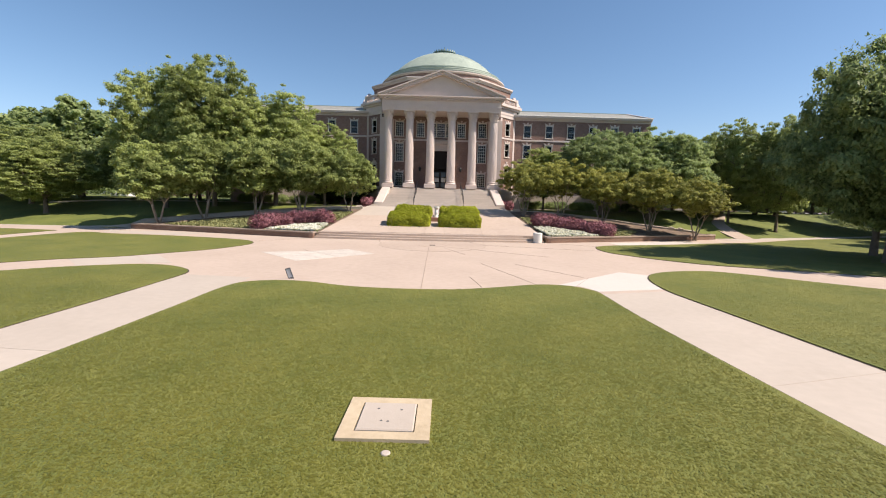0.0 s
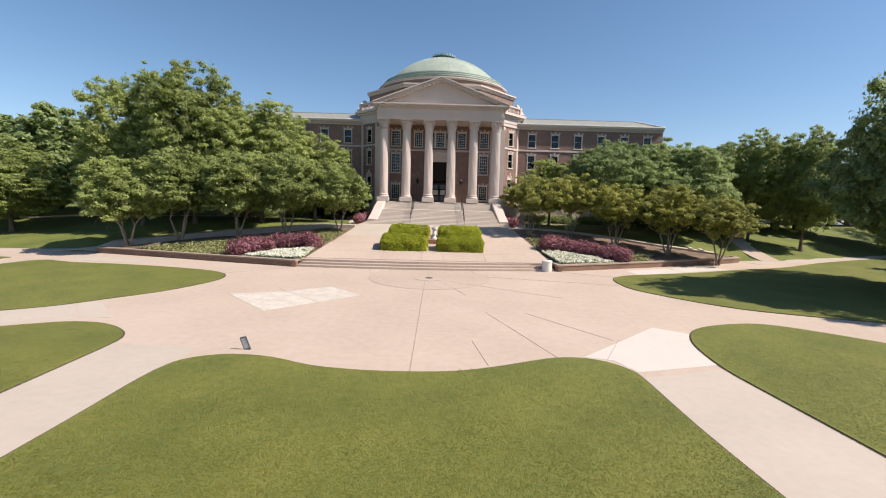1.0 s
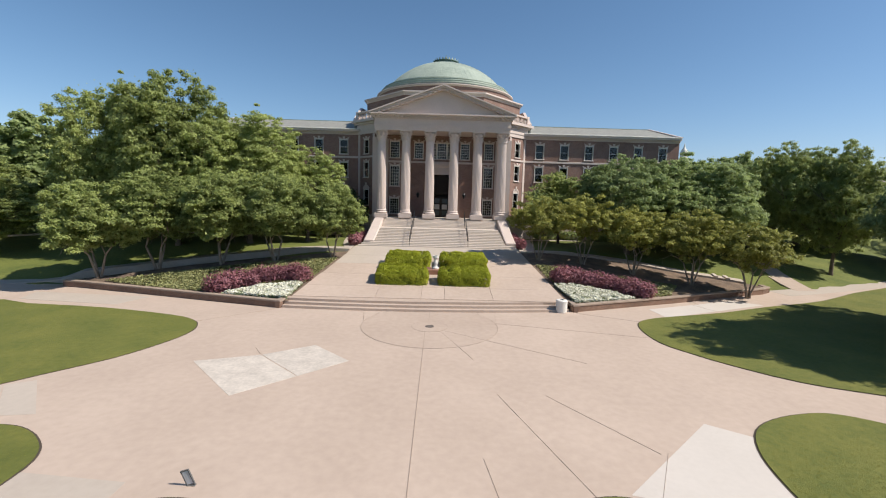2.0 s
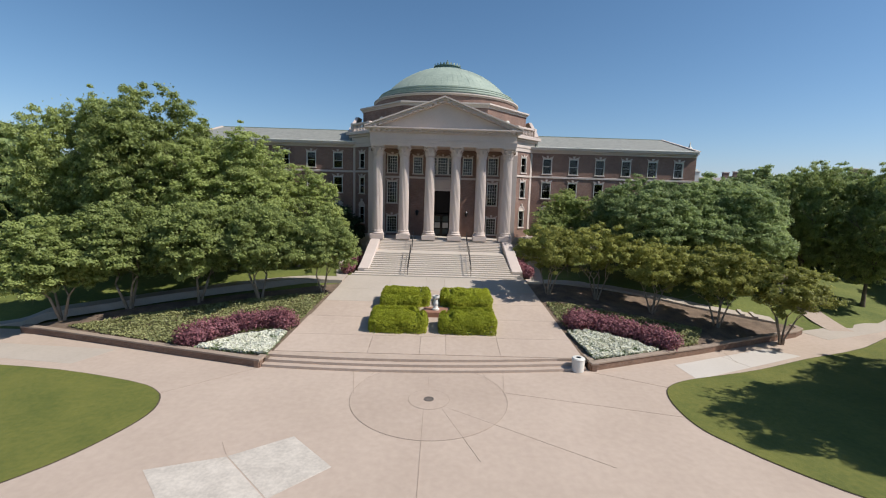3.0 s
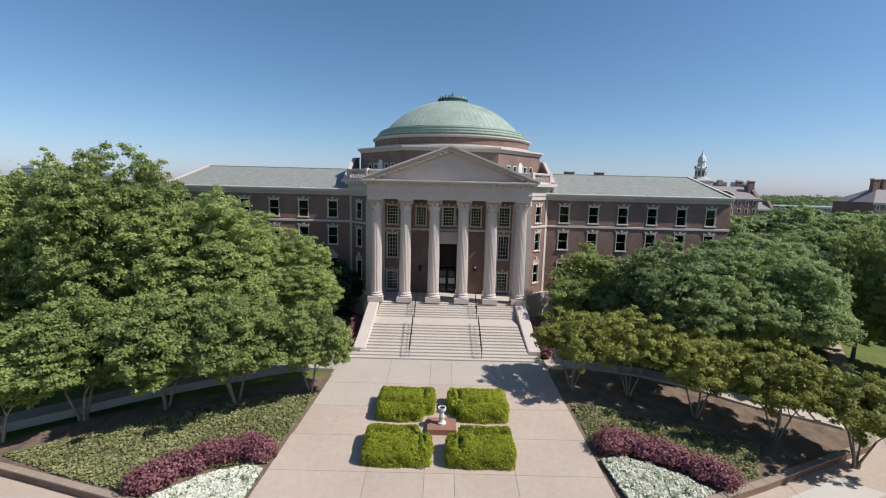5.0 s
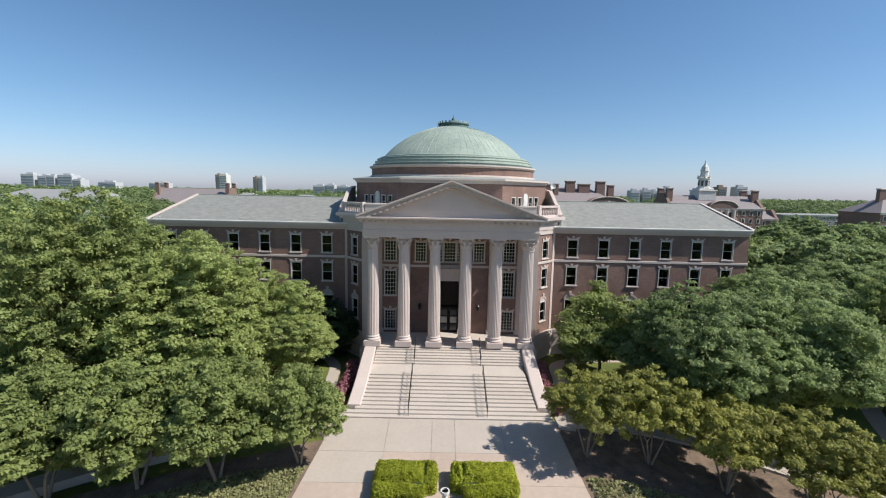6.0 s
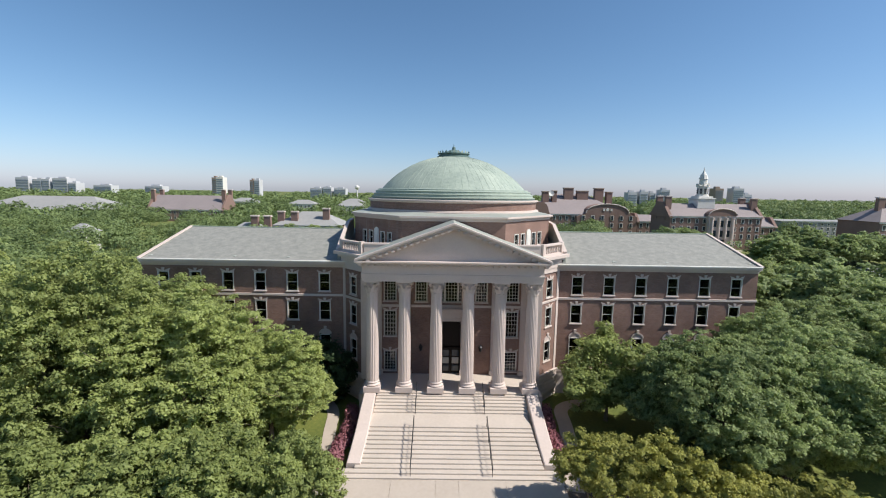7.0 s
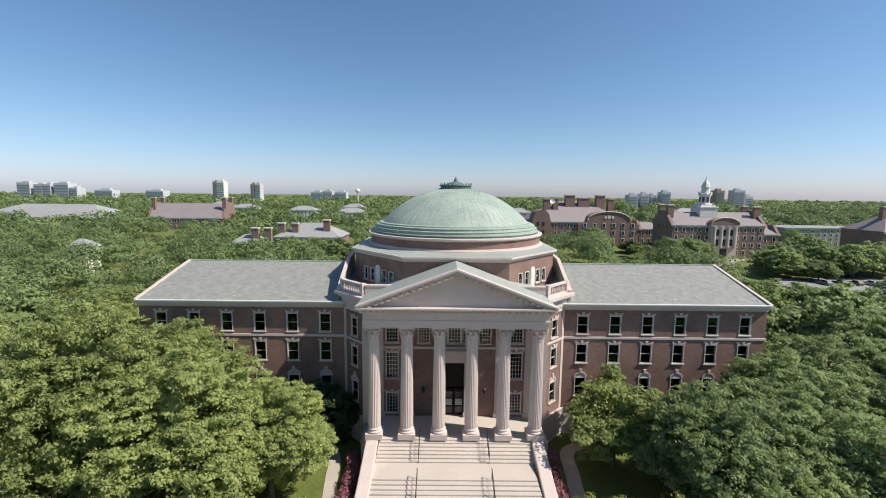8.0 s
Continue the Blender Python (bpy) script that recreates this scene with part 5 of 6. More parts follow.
def tree_meshes(seed, height, spread, trunk, stems, leaves, leaf, mat, bark, low, lumps, loose=2.9, core=0.5, fill=0.2):
    """Trunk and crown of a tree of that height and half width; low: the height of its lowest leaves."""
    rng = np.random.default_rng(seed)
    s, tips = Shape(), []
    for k in range(stems):
        a = 2 * math.pi * (k + rng.random() * 0.5) / max(stems, 1)
        lean = 0.0 if stems == 1 else 0.38
        d = Vector((math.cos(a) * lean, math.sin(a) * lean, 1)).normalized()
        b = Vector((math.cos(a), math.sin(a), 0)) * (0.0 if stems == 1 else 0.14)
        top = b + d * (low * (1.05 if stems == 1 else 0.8))
        s.tube([b - Vector((0, 0, 0.3)), b + d * 0.15, b + d * low * 0.5, top], [trunk * 1.5, trunk * 1.05, trunk * 0.85, trunk * 0.75], 9)
        for j in range(5 if stems == 1 else 2):
            e = rng.uniform(0, 2 * math.pi)
            o = Vector((math.cos(e), math.sin(e), rng.uniform(0.4, 1.1))).normalized()
            branch(s, top, (o + d * 0.5).normalized(), (height - low) * rng.uniform(0.3, 0.42), trunk * 0.5, rng, 1, tips)
    mid, hz_ = low + (height - low) * 0.42, (height - low)
    d = rng.normal(size=(lumps, 3))
    d /= np.linalg.norm(d, axis=1, keepdims=True)
    u = rng.uniform(core, 1.12, lumps) ** 0.5
    az = np.arctan2(d[:, 1], d[:, 0])
    lob = 1 + 0.16 * np.sin(az * 3 + seed) + 0.10 * np.sin(az * 5 + 2 * seed) + 0.10 * np.sin(d[:, 2] * 6 + az * 2 + seed)
    up = np.where(d[:, 2] > 0, 0.58, 0.40)
    cs = np.column_stack([d[:, 0] * spread * u * lob, d[:, 1] * spread * u * lob, mid + d[:, 2] * hz_ * up * u * lob])
    rr = rng.uniform(0.5, 1.0, lumps) * (spread * 0.5 + hz_ * 0.25) * loose / math.sqrt(lumps)
    c, nr = lump_leaves(cs, rr, leaves, rng, 1.1, 0.4)
    m = int(leaves * fill)
    e = rng.normal(size=(m, 3))
    e /= np.linalg.norm(e, axis=1, keepdims=True)
    az = np.arctan2(e[:, 1], e[:, 0])
    lob = 1 + 0.16 * np.sin(az * 3 + seed) + 0.10 * np.sin(az * 5 + 2 * seed) + 0.10 * np.sin(e[:, 2] * 6 + az * 2 + seed)
    lob += 0.09 * np.sin(az * 13 + e[:, 2] * 9) * np.sin(e[:, 2] * 17 + az * 4 + seed)
    q = lob * rng.uniform(0.4, 1.03, m) ** 0.6
    c[:m] = np.column_stack([e[:, 0] * spread * q, e[:, 1] * spread * q, mid + e[:, 2] * hz_ * np.where(e[:, 2] > 0, 0.58, 0.40) * q])
    keep = c[:, 2] > low * 0.8
    c, nr = c[keep], nr[keep]
    crown = quads_mesh("crown", c, nr, leaf * rng.uniform(0.6, 1.4, len(c)), mat, rng, 1.5, 3)
    return s.mesh("trunk", bark, True), crown


KINDS = {
    "elm": [tree_meshes(61 + i, 12.5, 5.6, 0.30, 1, 150000, 0.15, M_LEAF, M_BARK, 2.6, 1500, 3.7, 0.4, 0.05) for i in range(2)] * 2,
    "oak": [tree_meshes(71 + i, 9.5, 6.4, 0.34, 1, 190000, 0.15, M_OAK, M_BARK, 2.3, 1700, 3.8, 0.5, 0.1) for i in range(2)] * 2,
    "shadeoak": [tree_meshes(151, 9.5, 6.4, 0.36, 1, 160000, 0.16, M_OAK, M_BARK, 2.2, 700, 2.9, 0.3)] * 3,
    "faroak": [tree_meshes(111 + i, 9.5, 6.4, 0.34, 1, 34000, 0.38, M_OAK, M_BARK, 2.0, 500, 3.3, 0.5, 0.15) for i in range(3)],
    "farelm": [tree_meshes(121 + i, 12.0, 6.2, 0.32, 1, 34000, 0.38, M_FARELM, M_BARK, 2.4, 500, 3.3, 0.5, 0.15) for i in range(2)] * 2,
    "shadefill": [tree_meshes(131, 6.6, 2.5, 0.16, 1, 24000, 0.2, M_SHADEFILL, M_BARK, 0.5, 90)] * 3,
    "myrtle": [tree_meshes(81 + i, 5.8, 3.0, 0.075, 4, 26000, 0.13, M_MYRTLE, M_PALEBARK, 2.3, 230, 2.6, 0.2, 0.04) for i in range(3)],
    "darkmyrtle": [tree_meshes(91 + i, 6.0, 3.1, 0.09, 3, 60000, 0.13, M_LEAF2, M_PALEBARK, 2.0, 420, 3.2, 0.4, 0.1) for i in range(3)],
    "wallelm": [tree_meshes(141, 7.6, 3.7, 0.16, 1, 45000, 0.18, M_LEAF2, M_BARK, 1.8, 200, 2.8, 0.3)] * 3,
}
TREE_LABEL = {"shadeoak": "large dark green oak shading the lawn", "wallelm": "young green tree beside the stone stairs", "faroak": "broad dark green oak beyond the lawn", "farelm": "tall bright green tree beyond the lawn", "shadefill": "near-black tree added in place of deep shade by the brick wall", "elm": "tall spreading tree with bright green leaves on the lawn", "oak": "broad dark green oak on the lawn",
              "myrtle": "small yellow-green tree with several pale stems in the mulch bed", "darkmyrtle": "small dark green tree with several pale stems in the mulch bed"}
TREE_GROUP = {"shadeoak": "oak trees", "wallelm": "tall trees", "faroak": "oak trees", "farelm": "tall trees", "shadefill": "wall evergreens", "elm": "tall trees", "oak": "oak trees", "myrtle": "bed trees", "darkmyrtle": "bed trees"}
turn_rng = random.Random(5)


def tree(kind, x, y, scale=1.0, tall=1.0, which=None):
    k = turn_rng.randrange(3) if which is None else which
    tm, cm = KINDS[kind][k]
    z = bed_z(x, y) - 0.05 if "myrtle" in kind else land_z(x, y)
    ob = thing("tree", TREE_LABEL[kind], "tree", None, TREE_GROUP[kind])
    ob.matrix_basis = Matrix.LocRotScale((x, y, z), Euler((0, 0, turn_rng.uniform(0, 6.28))), (scale, scale, scale * tall))
    part("trunk", tm, None, ob)
    part("crown", cm, None, ob)
    return ob


for x, y, sc, tl in [(-27.9, 9.9, 1.2, 1.05), (-24.4, 12.0, 1.2, 1.1), (-19.6, 13.2, 1.18, 1.12), (-14.8, 13.6, 1.12, 1.14), (-10.0, 15.0, 0.82, 1.3)]:
    tree("darkmyrtle", x, y, sc, tl)
for x, y, sc, tl in [(9.6, 16.4, 0.9, 1.12), (13.8, 16.0, 0.92, 1.2), (17.8, 13.9, 0.9, 1.16), (22.2, 12.1, 0.96, 1.15), (26.0, 10.2, 0.9, 1.12)]:
    tree("myrtle", x, y, sc, tl)
for x, y, sc, tl in [(-27.6, 20.5, 1.0, 1.31), (-33.2, 20.0, 0.86, 1.46), (-20.5, 21.5, 0.98, 1.05), (-15.2, 24.5, 0.78, 1.0), (-25.5, 29.5, 1.1, 0.9), (-33.5, 30.5, 1.1, 0.9), (-46.0, 18.0, 0.9, 0.72), (38.8, 24.6, 0.62, 1.62), (42.6, 21.0, 0.66, 1.6)]:
    tree("elm", x, y, sc, tl)
tree("wallelm", 14.9, 29.2, 1.15, 0.93)
for x, y, sc, tl in [(-41, 30, 1.05, 0.8), (-42, 44, 1.0, 0.85), (-48, 52, 1.0, 0.85), (-54, 25, 1.0, 0.75), (-48, 37, 1.0, 0.8)]:
    tree("elm", x, y, sc, tl)
for x, y, sc, tl in [(20.6, 22.0, 0.92, 1.12), (26.6, 21.8, 0.95, 1.12), (30.5, 28.5, 1.0, 1.05), (38.5, 33.5, 1.05, 1.0), (46.5, 41.5, 1.1, 1.1), (43.5, 33.5, 1.0, 1.1), (51.0, 36.5, 1.1, 1.15)]:
    tree("oak", x, y, sc, tl)
tree("shadeoak", 31.0, -4.4, 0.95, 1.6)
# this oak stands out of view, added to widen the lawn's shade
tree("shadeoak", 37.0, -6.0, 1.0, 1.4)
tree("shadeoak", 34.5, 0.2, 0.78, 1.5)
# oaks at (44, -8) and (60, 5) are unseen, added as shade casters
for x, y, sc, tl in [(45, 44, 1.15, 1.05), (54, 36, 1.1, 0.95), (60, 57, 1.1, 1.05), (44, -8, 1.25, 1.2), (60, 5, 1.25, 1.25), (62, 23, 1.2, 1.1), (-60, 41, 1.35, 1.1), (-72, 46, 1.3, 1.1), (-68, 28, 1.1, 1.0), (38, 47, 0.95, 1.0), (-35, 58, 1.0, 1.0)]:
    tree("faroak", x, y, sc, tl)
for x, y, sc, tl in [(115, 140, 1.15, 0.85), (125, 151, 1.1, 0.95), (123, 133, 0.8, 0.85), (134, 145, 1.1, 0.95), (142, 141, 1.1, 1.0), (151, 143, 1.05, 1.0), (139, 158, 1.15, 1.1), (97, 166, 1.05, 1.0), (104, 170, 0.95, 1.0), (158, 150, 1.1, 1.0)]:
    tree("faroak", x, y, sc, tl)
for x, y, sc, tl in [(50, 60, 1.0, 0.85), (58, 66, 1.05, 0.8), (66, 70, 1.0, 0.7), (54, 76, 1.05, 0.8), (64, 80, 1.1, 0.75), (47, 72, 1.0, 0.9), (77, 56, 1.1, 0.85), (86, 62, 1.1, 0.75), (75, 66, 1.0, 0.62), (72, 78, 0.95, 0.62), (84, 76, 0.95, 0.55),
                     (42, 96, 1.0, 0.8), (50, 104, 1.0, 0.7), (58, 118, 1.0, 0.65), (64, 132, 0.95, 0.65), (76, 158, 0.9, 0.6), (86, 182, 0.9, 0.55), (90, 200, 0.85, 0.5), (98, 205, 0.85, 0.5), (78, 208, 0.9, 0.6)]:
    tree("farelm" if (x + y) % 3 else "faroak", x, y, sc, tl)
for x, y, sc, tl in [(-86, 150, 1.0, 0.9), (-77, 152, 0.95, 0.85), (-68, 154, 1.0, 0.95), (-59, 156, 1.0, 1.0), (-50, 157, 1.0, 1.0), (-42, 156, 1.0, 1.0)]:
    tree("faroak", x, y, sc, tl)
# two dark trees added to stand in for shade on the wall
tree("shadefill", -12.9, 32.2, 1.0, 1.0)
tree("shadefill", -16.5, 33.0, 0.75, 0.9)

# ---- far woods ----
def woods(name, spots, mat, leaf, per, seed, label):
    rng = np.random.default_rng(seed)
    cs, ds = [], []
    for x, y, r, h in spots:
        d = rng.normal(size=(per, 3))
        d[:, 2] = np.abs(d[:, 2]) * 1.0 - 0.15
        d /= np.linalg.norm(d, axis=1, keepdims=True)
        lob = 1 + 0.28 * np.sin(d[:, 0] * 5 + x) * np.cos(d[:, 1] * 5 + y) + 0.12 * np.sin(d[:, 2] * 9 + x + y)
        cs.append(np.array([x, y, h - r * 0.75]) + d * np.array([r, r, r * 0.75]) * (lob * rng.uniform(0.8, 1.05, per))[:, None])
        ds.append(d + rng.normal(size=(per, 3)) * 0.5 + np.array([0, 0, 0.3]))
    c, d = np.concatenate(cs), np.concatenate(ds)
    me = quads_mesh(name, c, d, leaf * rng.uniform(0.6, 1.4, len(c)), mat, rng, 1.2, 3)
    tagged(new(name, me), label, "woods", kind="stuff")


rw_ = random.Random(9)
near, mid, far = [], [], []
blocked = lambda x, y: (44 < x < 94 and 52 < y < 104) or (-36 < x < 36 and 30 < y < 58) or (88 < x < 190 and 92 < y < 215) or (100 < y < 232 and 0.37 * (y + 9) < x + 1.4 < 0.50 * (y + 9)) or (48 < x < 118 and 222 < y < 275) or (-86 < x < -40 and 158 < y < 188) or (-124 < x < -111 and 125 < y < 140) or (-212 < x < -150 and 280 < y < 325) or (-370 < x < -258 and 322 < y < 380)
while len(near) < 260:
    x, y = rw_.uniform(-190, 190), rw_.uniform(52, 230)
    if not blocked(x, y) and abs(x) < 30 + y * 1.05:
        near.append((x, y, rw_.uniform(4.5, 7), rw_.uniform(8, 12)))
for _ in range(90):
    x = rw_.choice((-1, 1)) * rw_.uniform(70, 170)
    near.append((x, rw_.uniform(14, 62), rw_.uniform(4.5, 7), rw_.uniform(8, 12)))
while len(mid) < 420:
    y = rw_.uniform(230, 700)
    x = rw_.uniform(-1.1, 1.1) * y
    if blocked(x, y):
        continue
    mid.append((x, y, rw_.uniform(7, 11), rw_.uniform(8.5, 12.5)))
while len(far) < 700:
    y = 700 * (3.6 ** rw_.random())
    x = rw_.uniform(-1.15, 1.15) * y
    far.append((x, y, rw_.uniform(14, 24), rw_.uniform(9, 14)))
woods("woods", near, M_FARLEAF, 0.5, 1500, 101, "green tree canopy beyond the hall")
woods("woods", mid, M_FARLEAF, 1.3, 560, 102, "green tree canopy in the distance")
woods("woods", far, M_FARLEAF, 3.6, 250, 103, "hazy tree canopy out to the horizon")


# grass on the nearest lawn
def blades(outline, n, seed, label):
    rng = np.random.default_rng(seed)
    p = scatter(outline, n, rng)
    lo, hi = min(q[1] for q in outline), max(q[1] for q in outline)
    p = p[rng.random(n) > np.maximum(np.maximum(0, (p[:, 1] - lo - 4) / (hi - lo - 4)), (lo + 2.5 - p[:, 1]) / 2.5)]
    n = len(p)
    c = np.column_stack([p, rng.uniform(0.036, 0.043, n)])
    nr = rng.normal(size=(n, 3)) * 0.16 + np.array([0, -0.05, 1.0])
    tagged(new("grass", quads_mesh("grass", c, nr, 0.026 * rng.uniform(0.6, 1.5, n), M_BLADE, rng, 2.2, 3)), label, "grass", kind="stuff")


blades([(-8.72, -35.5), (6.72, -35.5), (6.6, -24), (6.42, -18.7), (6.3, -16.4), (5.1, -15.3), (3.2, -15.7), (-0.5, -16.7), (-4, -16.4), (-6.6, -15.6), (-8.2, -16.2), (-8.5, -20), (-8.65, -24)], 280000, 301, "short mown grass blades on the lawn")

blades([(-24, -33), (-11.8, -33), (-11.7, -19), (-11.7, -15.8), (-11.8, -14.3), (-12.1, -13.6), (-12.6, -13.05), (-13.2, -12.6), (-14, -12.3), (-15.1, -12.25), (-16.2, -12.7), (-17.8, -13.6), (-20, -15.5), (-24, -18.7)], 130000, 302, "short mown grass blades on the lawn")
blades([(11.0, -33), (24, -33), (24, -16.6), (19.6, -13.7), (16.7, -11.2), (15.2, -10.3), (14, -10.3), (12.4, -10.8), (11.3, -11.6), (10.55, -12.8), (10.1, -14.1), (9.95, -16), (10.05, -19.5), (10.35, -24)], 130000, 303, "short mown grass blades on the lawn")


# ---- small planting and paths beside the stairs ----
def path_strip(name, line, width, label, lift=0.05, mat=None, sub=4):
    """A walk that follows the slope of the ground."""
    L = smooth_line(line, sub)
    s, n = Shape(), len(L)
    vs = []
    for i, (x, y) in enumerate(L):
        a, b = L[max(i - 1, 0)], L[min(i + 1, n - 1)]
        d = Vector((b[0] - a[0], b[1] - a[1])).normalized()
        nx, ny = -d.y * width / 2, d.x * width / 2
        z = max(land_z(x, y), bed_z(x, y) if (-31 < x < 29.3 and y < 19.5) else -1) + lift
        vs += [(x + nx, y + ny, z), (x - nx, y - ny, z), (x + nx, y + ny, z - 0.6), (x - nx, y - ny, z - 0.6)]
    fs = []
    for i in range(n - 1):
        k = 4 * i
        fs += [(k, k + 1, k + 5, k + 4), (k + 2, k, k + 4, k + 6), (k + 1, k + 3, k + 7, k + 5)]
    fs += [(0, 2, 3, 1), (4 * n - 4, 4 * n - 3, 4 * n - 1, 4 * n - 2)]
    s.add(vs, fs)
    single(name, s, mat or M_PALE, label, "path", kind="structure")


path_strip("path", [(-9.2, 19.0), (-10.3, 23.5), (-10.9, 27.0), (-11.4, 30.2), (-13.0, 32.6), (-15.5, 33.6), (-20, 33.8)], 1.1, "narrow curved concrete path beside the stairs", lift=0.050)
path_strip("path", [(8.9, 19.0), (10.0, 23.5), (10.7, 28.0), (11.3, 31.5), (14.2, 32.9), (18.5, 33.2)], 1.3, "narrow concrete path beside the stairs", lift=0.054)
path_strip("path", [(-9.0, 18.6), (-14, 18.4), (-22, 15.6), (-29, 12.2), (-36, 9.6), (-60, 8.5)], 1.6, "concrete path behind the planted bed", lift=0.058)
path_strip("path", [(8.4, 20.0), (13.5, 19.9), (18.8, 18.6), (23.6, 16.2), (27.5, 14.9), (31.0, 13.2)], 1.7, "concrete path behind the planted bed", lift=0.062)
for k in range(2):
    single("path_step", Shape().slab(-0.16, 0.16, -0.85, 0.85, 0, 0.13, 0.015), M_STEP, "low stone step in the walk behind the bed", "step", pose(27.2 - k * 0.9, 15.0 + k * 0.34, bed_z(27.2 - k * 0.9, 15.0 + k * 0.34) + 0.055, 0, 0, -22), "steps in the walk", "structure")
path_strip("path", [(34.2, 13.4), (34.4, 16.2), (35.2, 20.0), (36.5, 23.4), (38.2, 26.2), (44, 35), (58, 58)], 2.0, "concrete path crossing the lawn", mat=M_CONCRETE, lift=0.066)
path_strip("path", [(30.5, 12.6), (36, 14.6), (48, 19.6), (80, 33)], 2.2, "concrete walk along the lawn", lift=0.070)
path_strip("path", [(-26, 33), (-33, 31), (-40, 28), (-52, 26)], 1.4, "concrete path between the trees", lift=0.074)


def round_shrub(line, mat, seed, size, high, label):
    rng = np.random.default_rng(seed)
    off = np.array([line[0][0], line[0][1], land_z(*line[0])])
    P = np.array([(x + rng.uniform(-0.15, 0.15), y + rng.uniform(-0.15, 0.15), land_z(x, y) + high * rng.uniform(0.4, 0.7)) for x, y in smooth_line(line, 8)])
    c, nr = lump_leaves(P, np.full(len(P), size), 6000, rng)
    ob = thing("shrub", label, "shrub", Matrix.Translation(off))
    part("foliage", quads_mesh("foliage", c - off, nr, 0.13 * rng.uniform(0.6, 1.4, len(c)), mat, rng), mat, ob)
    st = Shape()
    for p in P[::4]:
        b = Vector(p - off)
        st.tube([(b.x, b.y, -0.1), b], [0.035, 0.015], 5)
    part("stems", st, M_BARK, ob)


round_shrub([(-9.35, 21.2), (-9.15, 24), (-9.1, 27), (-9.4, 29.8)], M_PURPLE, 201, 0.5, 1.1, "dark purple shrubs along the stair wall")
round_shrub([(8.75, 21.2), (8.8, 24), (8.9, 27), (9.2, 30.2)], M_PURPLE, 202, 0.5, 1.1, "dark purple shrubs along the stair wall")
for x in (-29, -25, -21, -17, 14.5, 18, 22, 26, 30):
    round_shrub([(x - 1.3, 33.9), (x, 33.7), (x + 1.3, 33.9)], M_OAK, 210 + int(x), 0.55, 1.1, "low dark green shrubs along the wall")


# ---- buildings beyond ----
def far_hall(x0, x1, y0, deep, eave, ridge, storeys, wall_mat, roof_mat, label, gable=False, chimneys=(), hip=True):
    """A long block with a pitched roof and rows of windows in front."""
    ob = thing("far_building", label, "building")
    part("wall", Shape().box(x0, x1, y0, y0 + deep, -3, eave), wall_mat, ob)
    ym = y0 + deep / 2
    if hip:
        k = min(deep / 2, (x1 - x0) / 3)
        rf = Shape().add([(x0 - 0.6, y0 - 0.6, eave), (x1 + 0.6, y0 - 0.6, eave), (x1 + 0.6, y0 + deep + 0.6, eave), (x0 - 0.6, y0 + deep + 0.6, eave), (x0 + k, ym, ridge), (x1 - k, ym, ridge)],
                         [(0, 1, 5, 4), (1, 2, 5), (2, 3, 4, 5), (3, 0, 4), (3, 2, 1, 0)])
    else:
        rf = Shape().extrude_x([(y0 - 0.6, eave), (y0 + deep + 0.6, eave), (ym, ridge)], x0 - 0.3, x1 + 0.3)
        for xe in (x0, x1):
            part("gable", Shape().extrude_x([(y0 - 0.8, eave - 0.5), (y0 + deep + 0.8, eave - 0.5), (ym + 2.5, ridge + 0.8), (ym - 2.5, ridge + 0.8)], xe - 0.7, xe + 0.7), wall_mat, ob)
    part("roof", rf, roof_mat, ob)
    part("cornice", Shape().box(x0 - 0.3, x1 + 0.3, y0 - 0.35, y0, eave - 0.7, eave - 0.05), M_WHITE, ob)
    n = max(3, int((x1 - x0) / 3.4))
    hgt = (eave - 1.2) / storeys
    for s in range(storeys):
        for i in range(n):
            x, z = x0 + (x1 - x0) * (i + 0.5) / n, 0.6 + hgt * s + hgt * 0.25
            w = part("window", cached(("fw", round(hgt, 1)), lambda: Shape().box(-0.75, 0.75, -0.12, 0.05, 0, hgt * 0.62).mesh("window", M_WHITE)), M_WHITE, ob, at=pose(x, y0, z))
            part("pane", cached(("fp", round(hgt, 1)), lambda: Shape().box(-0.52, 0.52, -0.16, -0.1, 0.18, hgt * 0.62 - 0.18).mesh("pane", M_PANE)), M_PANE, w)
    for x, y, z in chimneys:
        ch = part("chimney", Shape().slab(x - 1.3, x + 1.3, y - 0.8, y + 0.8, eave - 2, z, 0.1), wall_mat, ob)
        part("chimney_cap", Shape().slab(x - 1.5, x + 1.5, y - 1.0, y + 1.0, z, z + 0.5, 0.1), M_LIME, ch)
    return ob


h2 = far_hall(101, 142, 185, 18, 14.6, 20.1, 4, M_FARBRICK, M_FARROOF, "long brown brick hall with a white cupola and stone entrance bay", chimneys=[(102, 190, 23.0), (102, 198, 23.0), (141, 190, 22.5), (141, 198, 22.5)], hip=False)
part("entrance_bay", Shape().box(117, 128.5, 182.5, 185.2, -3, 15.0), M_LIME, h2, "pale stone entrance bay")
part("bay_pediment", Shape().extrude_y([(116.5, 15.0)] + [(122.7 - 6.2 * math.cos(math.pi * k / 10), 15.0 + 3.0 * math.sin(math.pi * k / 10)) for k in range(11)] + [(129, 15.0)], 182.2, 186), M_FARBRICK, h2)
part("bay_hood_moulding", Shape().tube([(122.7 - 6.3 * math.cos(math.pi * k / 10), 182.1, 15.1 + 3.05 * math.sin(math.pi * k / 10)) for k in range(11)], 0.22, 6), M_LIME, h2)
part("bay_door", Shape().box(121.2, 124.2, 182.3, 182.5, 0.5, 4.6), M_PANE, h2)
